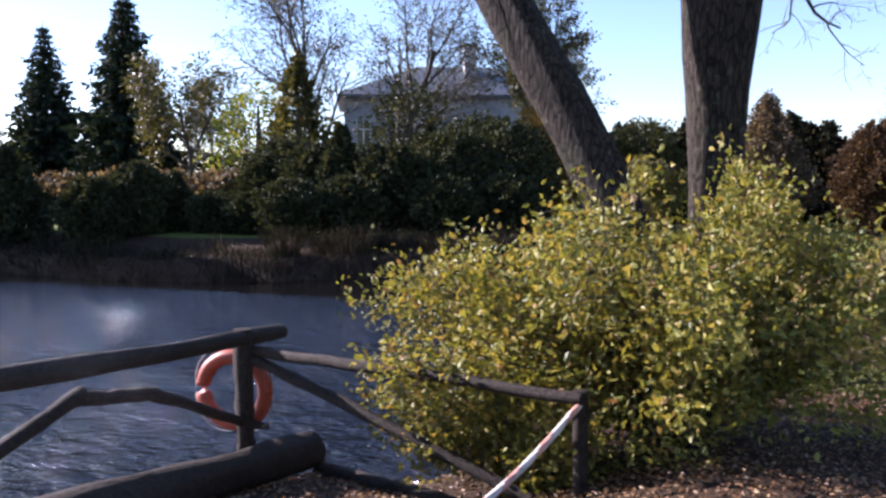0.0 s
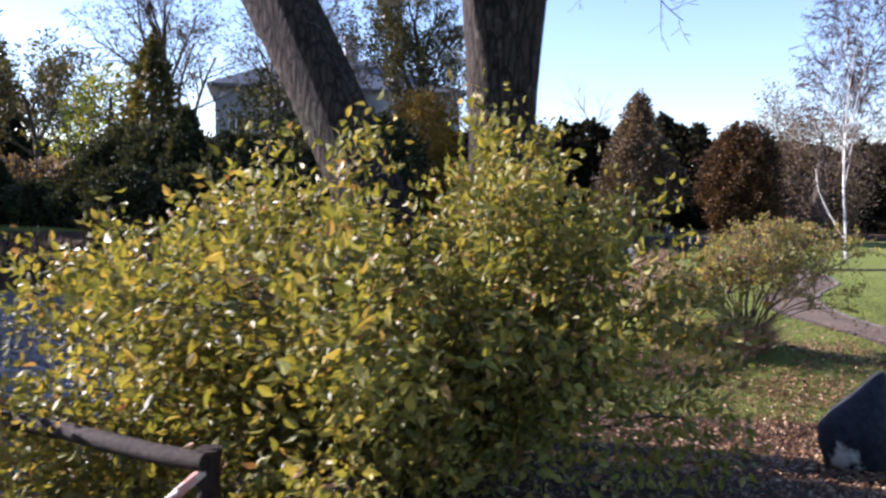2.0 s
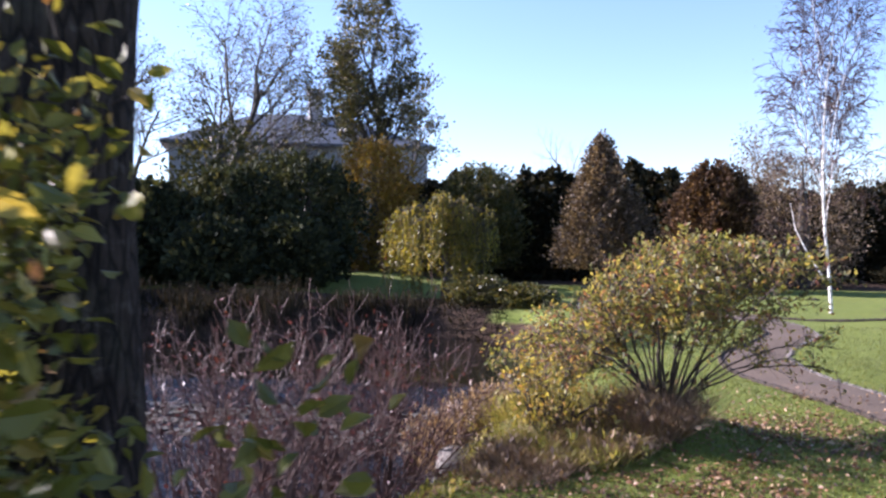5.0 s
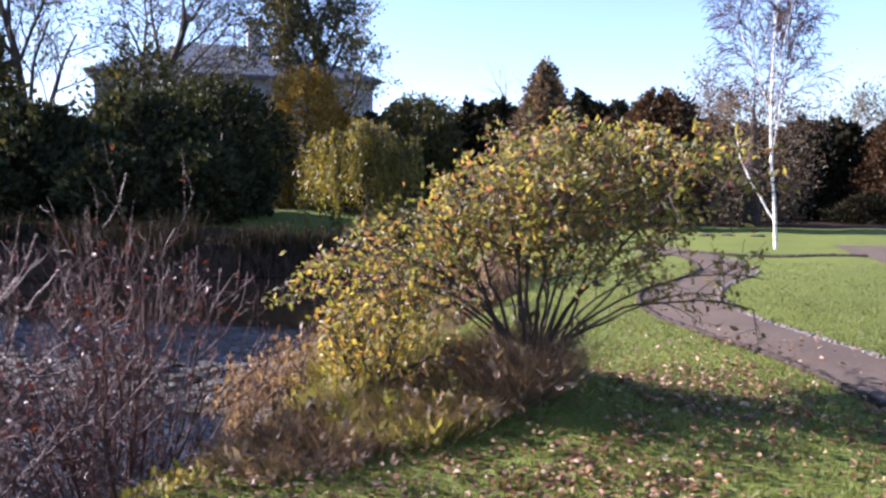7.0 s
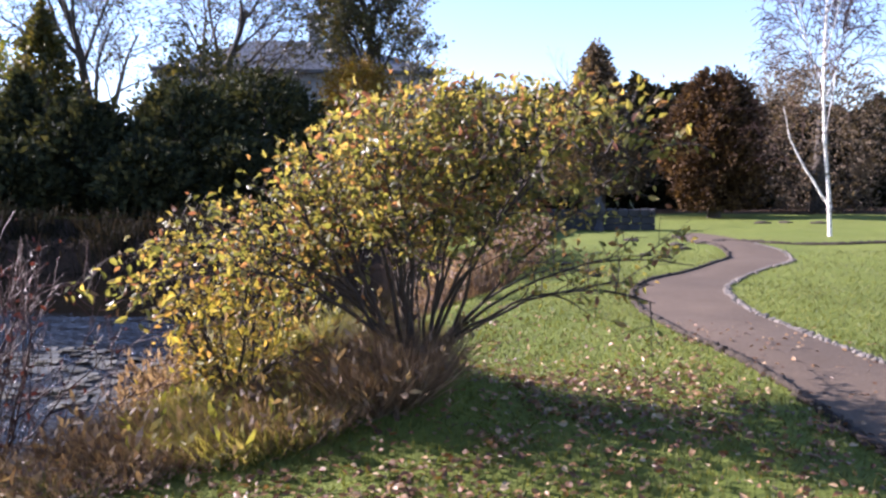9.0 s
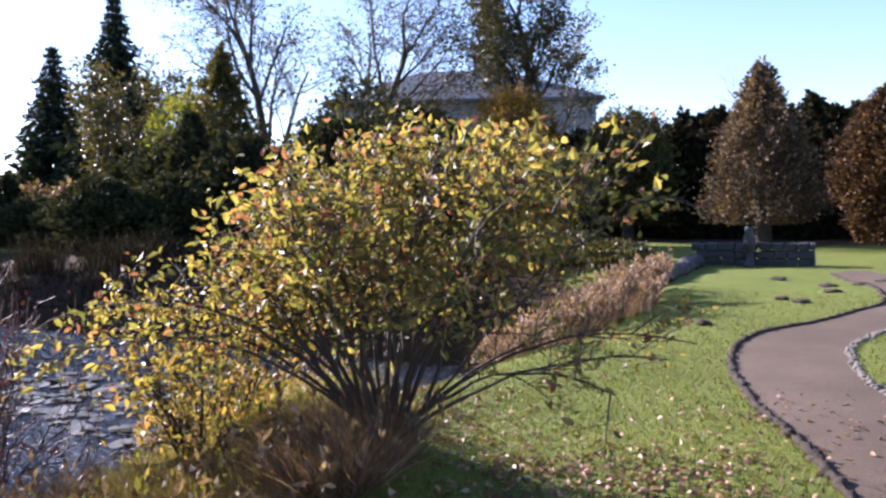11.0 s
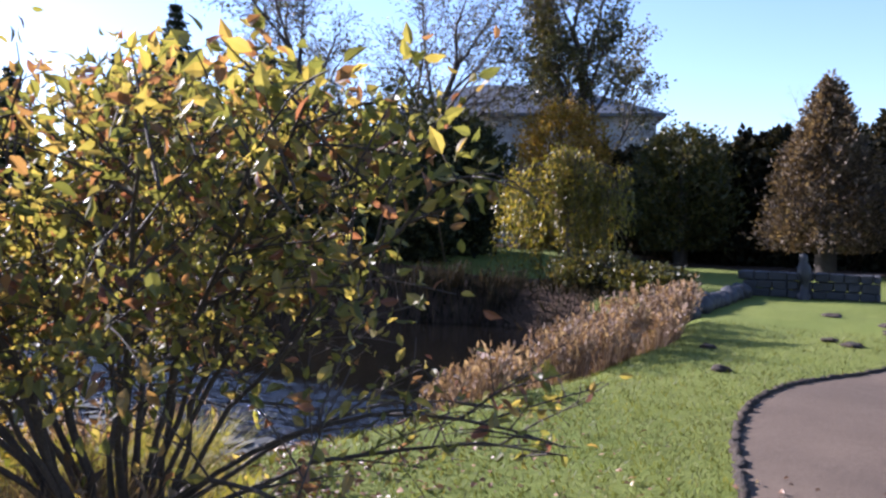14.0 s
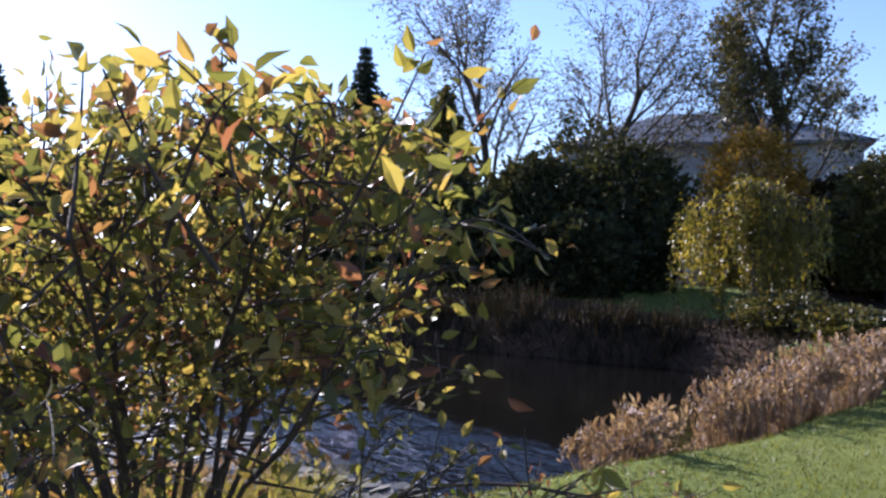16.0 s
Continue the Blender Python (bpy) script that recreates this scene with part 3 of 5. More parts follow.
def dense(name, at, label, tall, wide, kind, leaf, count, size, seed, category="tree", clear=0.0, bark="bark_dark", group="", depth=None):
    """A thick crown (thuja, yew, clipped or columnar tree) of layered leaf tufts round a trunk with limbs."""
    r = np.random.default_rng(seed)
    ob = thing(name, (at[0], at[1], gz(*at) - 0.05), label, category, group)
    wood = Geo()
    wood.tube([(0, 0, 0), (0.02, 0.03, tall * 0.45), (0, 0, tall * 0.93)], [wide * 0.07 + 0.03, wide * 0.05 + 0.02, 0.015], 7)
    limbs = 26
    for q in range(limbs):
        h = clear / tall + (0.92 - clear / tall) * (q + 0.5) / limbs
        a, w = q * 2.4, wide * 0.42 * float(outline(np.array(h), kind))
        wood.tube([(0, 0, h * tall * 0.92), (math.cos(a) * w * 0.6, math.sin(a) * w * 0.6, h * tall * 0.95 + 0.1 * w), (math.cos(a) * w, math.sin(a) * w, h * tall + 0.25 * w)], [0.035, 0.02, 0.008], 4, False)
    wood.make("trunk", M[bark], ob)
    h = r.beta(1.1, 1.25, count)
    a = r.uniform(0, 2 * np.pi, count)
    lump = 1 + 0.15 * np.sin(3 * a + 7 * h + seed) + 0.13 * np.sin(7 * a - 13 * h + 2 * seed) + 0.11 * np.sin(13 * a + 31 * h + seed) + 0.08 * np.sin(23 * a - 57 * h) + 0.05 * r.normal(size=count)
    lay = r.uniform(0.3, 1.0, count) ** 0.6
    w = wide * 0.5 * outline(h, kind) * lump * lay + r.normal(size=count) * size * 0.25
    z = clear + h * (tall - clear) * (1 + 0.04 * np.sin(5 * a + seed) + 0.03 * np.sin(11 * a + 2 * seed))
    pts = np.stack([np.cos(a) * w, np.sin(a) * w * (depth or 1.0), z], -1)
    way = np.stack([np.cos(a), np.sin(a), np.full(count, 0.7)], -1) + r.normal(size=(count, 3)) * 0.7
    crown = Geo()
    crown.leaves(pts, way, size * r.uniform(0.6, 1.3, count), 0.55)
    crown.make("crown", M[leaf], ob, smooth=False)
    return ob


def fir(name, at, label, tall, wide, seed):
    """A spruce: whorls of drooping boughs set with needle sprays."""
    r = np.random.default_rng(seed)
    ob = thing(name, (at[0], at[1], gz(*at) - 0.1), label, "spruce")
    wood, crown = Geo(), Geo()
    wood.tube([(0, 0, 0), (0, 0, tall * 0.5), (0, 0, tall)], [tall * 0.018, tall * 0.011, 0.02], 7)
    rows, places, ways = 30, [], []
    for q in range(rows):
        h = 0.10 + 0.88 * q / rows
        reach = wide * 0.5 * (1 - h) ** 0.95 * r.uniform(0.7, 1.1) + 0.1
        for c in range(11):
            a = c * 2 * math.pi / 11 + q * 0.7 + r.uniform(-0.2, 0.2)
            L = reach * r.uniform(0.7, 1.1)
            out = np.array([math.cos(a), math.sin(a), 0])
            p0 = np.array([0, 0, h * tall])
            p1, p2 = p0 + out * L * 0.55 - np.array([0, 0, 0.16 * L]), p0 + out * L - np.array([0, 0, 0.22 * L])
            wood.tube([p0, p1, p2], [0.05, 0.03, 0.012], 3, False)
            for s in np.linspace(0.2, 1, 9):
                p = (1 - s) ** 2 * p0 + 2 * s * (1 - s) * p1 + s * s * p2
                for _ in range(3):
                    places.append(p + r.normal(size=3) * 0.10)
                    ways.append(out * 0.5 + r.normal(size=3) * 0.5 - np.array([0, 0, 0.45]))
    top = np.clip(1.15 - np.array(places)[:, 2] / tall, 0.25, 0.8)
    crown.leaves(places, ways, tall * 0.066 * top * r.uniform(0.6, 1.2, len(places)), 0.46)
    wood.make("trunk", M["bark_dark"], ob)
    crown.make("crown", M["needle"], ob, smooth=False)
    return ob


def shrub(name, at, label, stems, tall, wide, bark, leaf, count, size, seed, P=None, spread=0.10, fan=0.9, fine=True, twig=0.018, category="shrub", bias=(0, 0), reach=((1, 1), (1, 1)), trail=0.0, skirt=0.0, leaf_wide=0.36):
    """A many-stemmed shrub: arching stems from one stool, twigs, and single leaves."""
    r = np.random.default_rng(seed)
    Q = {**TREE, **dict(levels=2, steps=8, wobble=0.10, lift=[0.015, 0.03, 0.02], taper=0.4, sides=[6, 4, 3], leaf_from=1, kids=[7, 5],
                        angle=[0.55, 0.7], ratio=[0.42, 0.5], thin=0.5, **{"from": [0.35, 0.2]}), **(P or {})}
    ob = thing(name, (at[0], at[1], gz(*at) - 0.04), label, category)
    tips, woods = [], []
    for s in range(stems):
        a, out = s * 2.39996 + r.uniform(-0.3, 0.3), fan * math.sqrt((s + 0.5) / stems)
        way = np.array([math.cos(a) * out * wide / tall + bias[0], math.sin(a) * out * wide / tall + bias[1], 1.0])
        wood = Geo()
        root = (math.cos(a) * 0.16 * r.uniform(0.3, 1.2), math.sin(a) * 0.16 * r.uniform(0.3, 1.2), 0)
        grow(wood, root, way, math.hypot(tall, out * wide * 0.5) * r.uniform(0.78, 1.0), twig * r.uniform(0.8, 1.3), 0, Q, tips, r)
        woods.append(wood)
    where = np.array([p for p, _ in tips])
    lo, hi = np.percentile(where, 1.5, 0), np.percentile(where, 98.5, 0)

    def shaped(p):
        """Fits the grown shrub to its spread on each side and its height, lower on the sides that trail."""
        q = np.array(p, float)
        for k in (0, 1):
            q[:, k] = np.where(p[:, k] < 0, p[:, k] * reach[k][0] / -lo[k], p[:, k] * reach[k][1] / hi[k])
        q[:, 2] = p[:, 2] * tall / hi[2]
        if trail:
            q[:, 2] *= 1 - trail * smooth_step(0.1, -reach[0][0], q[:, 0])
        return q

    fitted = shaped(where)
    for wood in woods:
        wood.v = [shaped(v) for v in wood.v]
        wood.make("stem", M[bark], ob)
    far = np.hypot(fitted[:, 0], fitted[:, 1]) / (reach[0][0] * 1.1)
    tips = [(p, d) for p, (_, d), f in zip(fitted, tips, far) if p[2] > skirt * (1 - 0.15 * min(f, 1.0) ** 2 - (0.3 if p[0] < -0.6 else 0.0))]
    if count:
        crown = Geo()
        leaf_cloud(crown, tips, count, spread, size, r, fine, 0.15, leaf_wide)
        crown.make("foliage", M[leaf], ob, smooth=False)
    return ob, tips


def tuft(name, at, label, count, tall, wide, mat, seed, width=0.008, plume=0, category="grass", lean=0.35, loose=0.16, least=0.5):
    """A clump of upright stalks, some with a feathery head."""
    r = np.random.default_rng(seed)
    ob = thing(name, (at[0], at[1], gz(*at) - 0.03), label, category)
    a, q = r.uniform(0, 2 * np.pi, count), np.sqrt(r.uniform(0, 1, count))
    base = np.stack([np.cos(a) * q * wide * 0.5, np.sin(a) * q * wide * 0.5, np.zeros(count)], -1)
    base[:, 2] = height(base[:, 0] + at[0], base[:, 1] + at[1]) - gz(*at)
    hgt = tall * r.uniform(least, 1.0, count)
    tip = base + np.stack([np.cos(a) * q * hgt * lean + r.normal(size=count) * hgt * loose, np.sin(a) * q * hgt * lean + r.normal(size=count) * hgt * loose, hgt], -1)
    g = Geo()
    g.blades(base, tip, width * r.uniform(0.6, 1.4, count))
    tagged(g.make("blade_mass", M[mat], ob, smooth=False), kind="stuff")
    if plume:
        k = r.integers(0, count, plume)
        heads = Geo()
        heads.leaves(np.repeat(tip[k], 5, 0) - np.array([0, 0, 0.12]) * r.uniform(0, 1.4, plume * 5)[:, None], r.normal(size=(plume * 5, 3)) * 0.5 + np.array([0, 0, 0.9]), 0.09 * r.uniform(0.5, 1.2, plume * 5), 0.35)
        tagged(heads.make("seed_plume", M[mat], ob, smooth=False), kind="stuff")
    return ob


def weeping_tree(at):
    """Arching limbs, each with its own curtain of long hanging leafy strands."""
    r = np.random.default_rng(61)
    ob = thing("weeping_tree", (at[0], at[1], gz(*at) - 0.05), "weeping tree with yellow-green hanging branches", "tree")
    wood, strands, crown, spots, ways = Geo(), Geo(), Geo(), [], []
    wood.tube([(0, 0, 0), (0.12, 0.05, 1.1), (-0.02, 0.0, 2.0), (0.08, 0, 3.1)], [0.2, 0.16, 0.13, 0.07], 9)
    for q in range(19):
        a = q * 2.4 + r.uniform(-0.3, 0.3)
        reach = r.uniform(0.3, 1.0) * (1.75 + 0.3 * math.sin(2 * a + 1.0))
        top = r.uniform(3.3, 4.2) - 0.42 * reach
        p0 = np.array([0.05, 0, r.uniform(1.7, 2.9)])
        p1 = np.array([math.cos(a) * reach * 0.55, math.sin(a) * reach * 0.55, top + 0.45])
        p2 = np.array([math.cos(a) * reach, math.sin(a) * reach, top - 0.3])
        wood.tube([p0, (p0 + 2 * p1 + p2) / 4, p2], [0.055, 0.03, 0.012], 5, False)
        drop = r.choice([0.7, 1.1, 1.5, 2.6], p=[0.12, 0.25, 0.33, 0.30])
        for _ in range(24):
            u = r.uniform(0.3, 1)
            p = p0 * (1 - u) ** 2 + 2 * u * (1 - u) * p1 + u * u * p2 + r.normal(size=3) * np.array([0.13, 0.13, 0.08])
            low = max(0.15, p[2] - drop * r.uniform(0.5, 1.15))
            sway = r.normal(size=2) * 0.10 + np.array([math.cos(a), math.sin(a)]) * 0.12
            w = np.linspace(0, 1, 7)
            line = np.stack([p[0] + sway[0] * w ** 0.6, p[1] + sway[1] * w ** 0.6, p[2] + (low - p[2]) * w], -1)
            strands.tube(line, np.linspace(0.008, 0.003, 7), 3, False)
            for z in np.linspace(0, 1, int((p[2] - low) * 16) + 3):
                k = min(int(z * 6), 5)
                spots.append(line[k] * (1 - z * 6 + k) + line[k + 1] * (z * 6 - k) + r.normal(size=3) * 0.035)
                ways.append(r.normal(size=3) * 0.45 + np.array([0, 0, -0.8]))
    crown.leaves(spots, ways, 0.14 * r.uniform(0.6, 1.3, len(spots)), 0.33)
    wood.make("trunk", M["bark_dark"], ob)
    strands.make("hanging_branch", M["bark_shrub"], ob)
    crown.make("crown", M["leaf_willow"], ob, smooth=False)


# -- the old leaning double tree by the bush
def old_trunk(name, at, label, bend, rad, tall, seed, limbs=()):
    r = np.random.default_rng(seed)
    ob = thing(name, (at[0], at[1], gz(*at) - 0.15), label, "tree")
    g = Geo()
    s = np.linspace(0, 1, 22)
    pts = np.stack([np.interp(s * tall, bend[0], bend[1]) + 0.04 * np.sin(5 * s + seed), np.interp(s * tall, bend[0], bend[2]), s * tall], -1)
    pts[1:-1] = (pts[:-2] + 2 * pts[1:-1] + pts[2:]) / 4
    sides = 20
    ang = np.arange(sides) * 2 * np.pi / sides
    flare = np.interp(s * tall, *rad)[:, None]
    radii = flare * (1 + 0.06 * np.sin(3 * ang + 4 * s[:, None]) + 0.05 * np.sin(5 * ang - 6 * s[:, None] + seed) + 0.02 * r.normal(size=(22, sides)))
    g.tube(pts, radii, sides)
    g.make("trunk", M["bark_old"], ob)
    Q = {**TREE, **dict(levels=3, kids=[5, 4, 3], wobble=0.16, lift=[0.03, 0.02, 0.0], leaf_from=9, **{"from": [0.3, 0.3, 0.2]})}
    for at2, way2, length, radius in limbs:
        b = Geo()
        grow(b, at2, way2, length, radius, 0, Q, [], r)
        b.make("limb", M["bark_dark"], ob)
    return ob


old_trunk("old_tree", (0.25, 7.9), "old grey-barked park tree with a thick upright trunk", ([0, 9], [0, 0.1], [0, 0.1]), ([0, 0.6, 2.5, 3.6, 5.0, 9], [0.48, 0.36, 0.30, 0.33, 0.46, 0.40]), 9.0, 3,
          [((0.35, 0, 5.6), (0.8, 0.3, -0.25), 1.9, 0.035), ((0.2, 0, 8.5), (0.7, 0.1, 0.7), 6, 0.22), ((-0.2, 0, 8.6), (-0.5, 0.5, 0.8), 6, 0.22), ((-0.3, 0, 5.0), (-1.0, 0.2, 0.3), 1.0, 0.03)])
old_trunk("leaning_tree", (0.0, 7.15), "old park tree with a dark leaning trunk", ([0, 1.5, 3.1, 4.6, 9], [0, -0.34, -1.08, -1.98, -4.5], [0, 0, 0.02, 0.2, 0.8]), ([0, 0.5, 2.5, 5.0, 9], [0.42, 0.33, 0.29, 0.31, 0.27]), 9.0, 5,
          [((-4.0, 0.8, 8.8), (-0.5, 0.1, 0.9), 6, 0.2)])

# -- shrubs along the near bank
shrub("yellow_green_bush", (0.0, 5.9), "dense bush with lime-yellow autumn leaves on the bank", 40, 2.42, 3.6, "bark_shrub", "leaf_lime", 48000, 0.079, 11, dict(kids=[12, 6], **{"from": [0.06, 0.15]}), 0.075, reach=((2.65, 1.65), (1.9, 1.25)), trail=0.25, skirt=0.3)


def arching_shrub(at):
    """Many bare stems fan out of one stool and arch over into an airy dome of leafy twigs."""
    r = np.random.default_rng(12)
    ob = thing("turning_bush", (at[0], at[1], gz(*at) - 0.04), "arching many-stemmed shrub with yellow, green and rust leaves", "shrub")
    tips, sparse, shoots, low_tips = [], [], [], []

    def crown_top(x, y):
        rho = ((x - 0.42) ** 2 + (y + 0.12) ** 2) / 1.65 ** 2
        return 1.68 * (1 - 0.42 * min(rho, 1.6))

    def bent(p0, p1, p2, n):
        t = np.linspace(0, 1, n)[:, None]
        return p0 * (1 - t) ** 2 + 2 * t * (1 - t) * p1 + t * t * p2

    def side_twigs(wood, line, first, count, length, thick, level, store):
        for c in range(count):
            f = first + (1 - first) * (c + r.uniform(0.1, 0.9)) / count
            x = f * (len(line) - 1.001)
            p = line[int(x)] * (1 - x % 1) + line[int(x) + 1] * (x % 1)
            way = unit(unit(line[int(x) + 1] - line[int(x)]) * 0.7 + unit(r.normal(size=3) * np.array([1, 1, 0.6])) * 0.9 + np.array([0, 0, 0.12]))
            L = length * r.uniform(0.6, 1.2) * (1.15 - 0.4 * f)
            end = p + way * L
            over = end[2] - crown_top(end[0], end[1])
            if over > 0.06:
                end[2] -= over * r.uniform(0.6, 1.0)
            mid = p + way * L * 0.5 + r.normal(size=3) * 0.05 * L + np.array([0, 0, 0.05 * L])
            twig = bent(p, mid, end, 5)
            wood.tube(twig, np.linspace(thick, max(thick * 0.4, 0.0018), 5), 4 if level == 1 else 3, False)
            for q in range(1, 5):
                store.append((twig[q], unit(twig[q] - twig[q - 1])))
            if level == 1:
                side_twigs(wood, twig, 0.2, 4, length * 0.5, thick * 0.55, 2, store)

    stems = 23
    for k in range(stems):
        a = k * 2.39996 + r.uniform(-0.35, 0.35)
        arm = k % 5 == 4
        rho = 1.0 if arm else math.sqrt((k + 0.5) / stems) * 0.86
        reach = 1.32 + 0.20 * math.cos(a) + 0.10 * math.sin(3 * a)
        ex, ey = 0.10 + math.cos(a) * rho * reach, -0.14 + math.sin(a) * rho * reach * (0.88 if math.sin(a) < 0 else 0.66)
        ez = crown_top(ex, ey) * (r.uniform(0.55, 0.72) if arm else r.uniform(0.84, 0.99))
        root = np.array([math.cos(a) * 0.14, math.sin(a) * 0.14, 0]) * r.uniform(0.2, 1.1)
        top = np.array([ex, ey, ez])
        knee = root + np.array([(ex - root[0]) * r.uniform(0.32, 0.5), (ey - root[1]) * r.uniform(0.32, 0.5), ez * (r.uniform(0.75, 1.0) if arm else r.uniform(0.5, 0.68))])
        line = bent(root, knee, top, 12)
        line[2:-1] += r.normal(size=(9, 3)) * 0.013
        wood = Geo()
        thick = r.uniform(0.010, 0.019)
        wood.tube(line, np.linspace(thick, 0.004, 12), 6)
        side_twigs(wood, line, 0.42, 14, 0.40, 0.005, 1, tips)
        wood.make("stem", M["bark_shrub"], ob)
    # upright young shoots over the dome
    for k in range(22):
        a, q = r.uniform(0, 2 * math.pi), math.sqrt(r.uniform(0, 1))
        foot = np.array([0.55 + math.cos(a) * q * 0.85, -0.25 + math.sin(a) * q * 0.75, 0])
        foot[2] = crown_top(foot[0], foot[1]) * 0.86
        end = foot + np.array([r.normal() * 0.13, r.normal() * 0.13, r.uniform(0.22, 0.38)])
        line = bent(foot, (foot + end) / 2 + r.normal(size=3) * 0.03, end, 6)
        wood = Geo()
        wood.tube(line, np.linspace(0.005, 0.002, 6), 4, False)
        wood.make("shoot", M["bark_shrub"], ob)
        shoots.extend((line[n], unit(line[n] - line[n - 1])) for n in range(1, 6))
    # long low arms on the lawn side, almost bare
    for turn, reach, high in ((8, 1.62, 0.62), (28, 1.55, 0.45), (47, 1.45, 0.55), (-18, 1.5, 0.52), (186, 1.4, 0.8), (205, 1.55, 0.66), (219, 1.6, 0.8), (232, 1.6, 0.66)):
        leafy_side = turn > 90
        a = math.radians(turn)
        end = np.array([math.cos(a) * reach, math.sin(a) * reach, high])
        line = bent(np.zeros(3), end * np.array([0.5, 0.5, 0]) + np.array([0, 0, high * 1.35]), end, 12)
        line[2:] += np.cumsum(r.normal(size=(10, 3)) * 0.008, 0)
        wood = Geo()
        wood.tube(line, np.linspace(0.013, 0.003, 12), 6)
        side_twigs(wood, line, 0.42, 11 if leafy_side else 7, 0.36, 0.0045, 1, low_tips if leafy_side else sparse)
        wood.make("stem", M["bark_shrub"], ob)
    tips = [(p, d) for p, d in tips if p[2] > r.uniform(0.38, 0.78) - (0.18 if p[0] < -0.5 else 0.0)]
    crown = Geo()
    leaf_cloud(crown, tips, 7800, 0.032, 0.056, r, True, 0.15, 0.34)
    leaf_cloud(crown, shoots, 420, 0.03, 0.058, r, True, 0.0, 0.34)
    leaf_cloud(crown, low_tips, 800, 0.03, 0.056, r, True, 0.15, 0.34)
    leaf_cloud(crown, sparse, 260, 0.02, 0.055, r, True, 0.2, 0.34)
    crown.make("foliage", M["leaf_turn"], ob, smooth=False)
    return ob, tips


shrub("low_lime_bush", (-1.25, 5.0), "low lime-yellow bush spilling down the bank behind the railing", 22, 1.35, 2.4, "bark_shrub", "leaf_lime", 11000, 0.068, 18, dict(kids=[10, 5], **{"from": [0.08, 0.15]}), 0.075, reach=((1.35, 1.2), (0.72, 0.8)), trail=0.15, skirt=0.05)
turning, turning_tips = arching_shrub((3.0, 12.75))
RED = dict(kids=[7, 4], thin=0.62, wobble=0.13, least=0.0042, lift=[0.03, 0.06, 0.04], **{"from": [0.25, 0.2]})
shrub("red_twig_shrub", (0.42, 11.55), "nearly bare shrub with reddish twigs and a dark stool", 30, 2.35, 2.2, "bark_red", "leaf_red", 700, 0.045, 13, RED, 0.05, twig=0.015, reach=((1.25, 0.9), (1.0, 0.9)))
shrub("red_twig_shrub", (-0.3, 10.3), "nearly bare shrub with reddish twigs leaning over the water", 30, 2.5, 2.2, "bark_red", "leaf_red", 600, 0.045, 16, RED, 0.05, twig=0.014, reach=((1.2, 1.15), (0.9, 1.0)))
shrub("red_twig_shrub", (-0.15, 12.0), "low thicket of reddish bare twigs at the water", 22, 1.8, 2.0, "bark_red", "leaf_red", 250, 0.04, 17, RED, 0.05, twig=0.012, reach=((1.1, 0.9), (0.7, 0.6)))
shrub("yellow_sapling", (1.92, 12.45), "low yellow-leaved sapling growing beside the arching shrub", 14, 0.92, 1.3, "bark_shrub", "leaf_yellow", 1300, 0.054, 14, dict(**{"from": [0.1, 0.1]}), reach=((0.38, 0.6), (0.45, 0.45)))
shrub("small_green_shrub", (0.75, 16.4), "small green shrub at the edge of the pond", 9, 0.6, 0.8, "bark_shrub", "leaf_green", 1100, 0.06, 15, reach=((0.4, 0.4), (0.4, 0.4)))
for n, (x, y, c, h, w, mat, words) in enumerate([
        (2.92, 12.42, 2600, 0.40, 0.62, "reed_dark", "withered russet grass clump at the foot of the shrub"),
        (2.5, 12.15, 1900, 0.28, 0.8, "reed_dark", "withered russet grass clump at the foot of the shrub"),
        (2.3, 12.0, 1600, 0.28, 0.9, "grass_tall", "long yellowing grass on the bank"),
        (2.35, 13.1, 1500, 0.32, 1.1, "grass_tall", "long yellowing grass on the bank"),
        (1.5, 12.5, 1000, 0.16, 0.8, "grass_tall", "long yellowing grass on the bank"),
        (1.9, 11.75, 1600, 0.24, 0.9, "reed_dark", "withered grass on the bank above the water"),
        (1.75, 11.3, 1000, 0.18, 0.8, "reed_dark", "withered grass on the bank above the water"),
        (1.05, 10.9, 700, 0.14, 0.9, "grass_tall", "long yellowing grass on the bank"),
        (1.55, 13.7, 1300, 0.42, 1.0, "grass_tall", "long yellowing grass on the bank")]):
    tuft("grass_clump", (x, y), words, int(c * 1.8), h, w, mat, 21 + n, 0.0035, 60, lean=0.6, loose=0.42)
tuft("plume_grass", (0.72, 13.9), "tall pinkish feathery grass beside the water", 2400, 1.05, 0.62, "reed", 40, plume=800, lean=0.35)

# -- reeds along the far part of the near bank
for n, (x, y, h, w, c) in enumerate([(1.72, 17.1, 0.75, 0.40, 200), (1.5, 17.7, 0.98, 0.34, 260), (1.25, 17.5, 0.6, 0.35, 120), (1.7, 19.1, 1.15, 0.36, 300), (1.95, 19.6, 0.8, 0.4, 160), (1.85, 20.3, 1.1, 0.40, 300), (2.05, 21.0, 0.6, 0.5, 150),
                                     (1.9, 21.8, 1.0, 0.42, 260), (1.75, 22.5, 0.8, 0.42, 180), (1.5, 23.2, 0.9, 0.42, 220), (1.4, 19.4, 0.8, 0.4, 140), (1.45, 20.9, 0.85, 0.5, 160)]):
    tuft("reed_clump", (x, y), "clump of dry pinkish-tan reeds at the pond edge", int(c * 1.2), h * 0.9, w, "reed", 30 + n, 0.009, c, "reeds", 0.25, 0.09, 0.55)
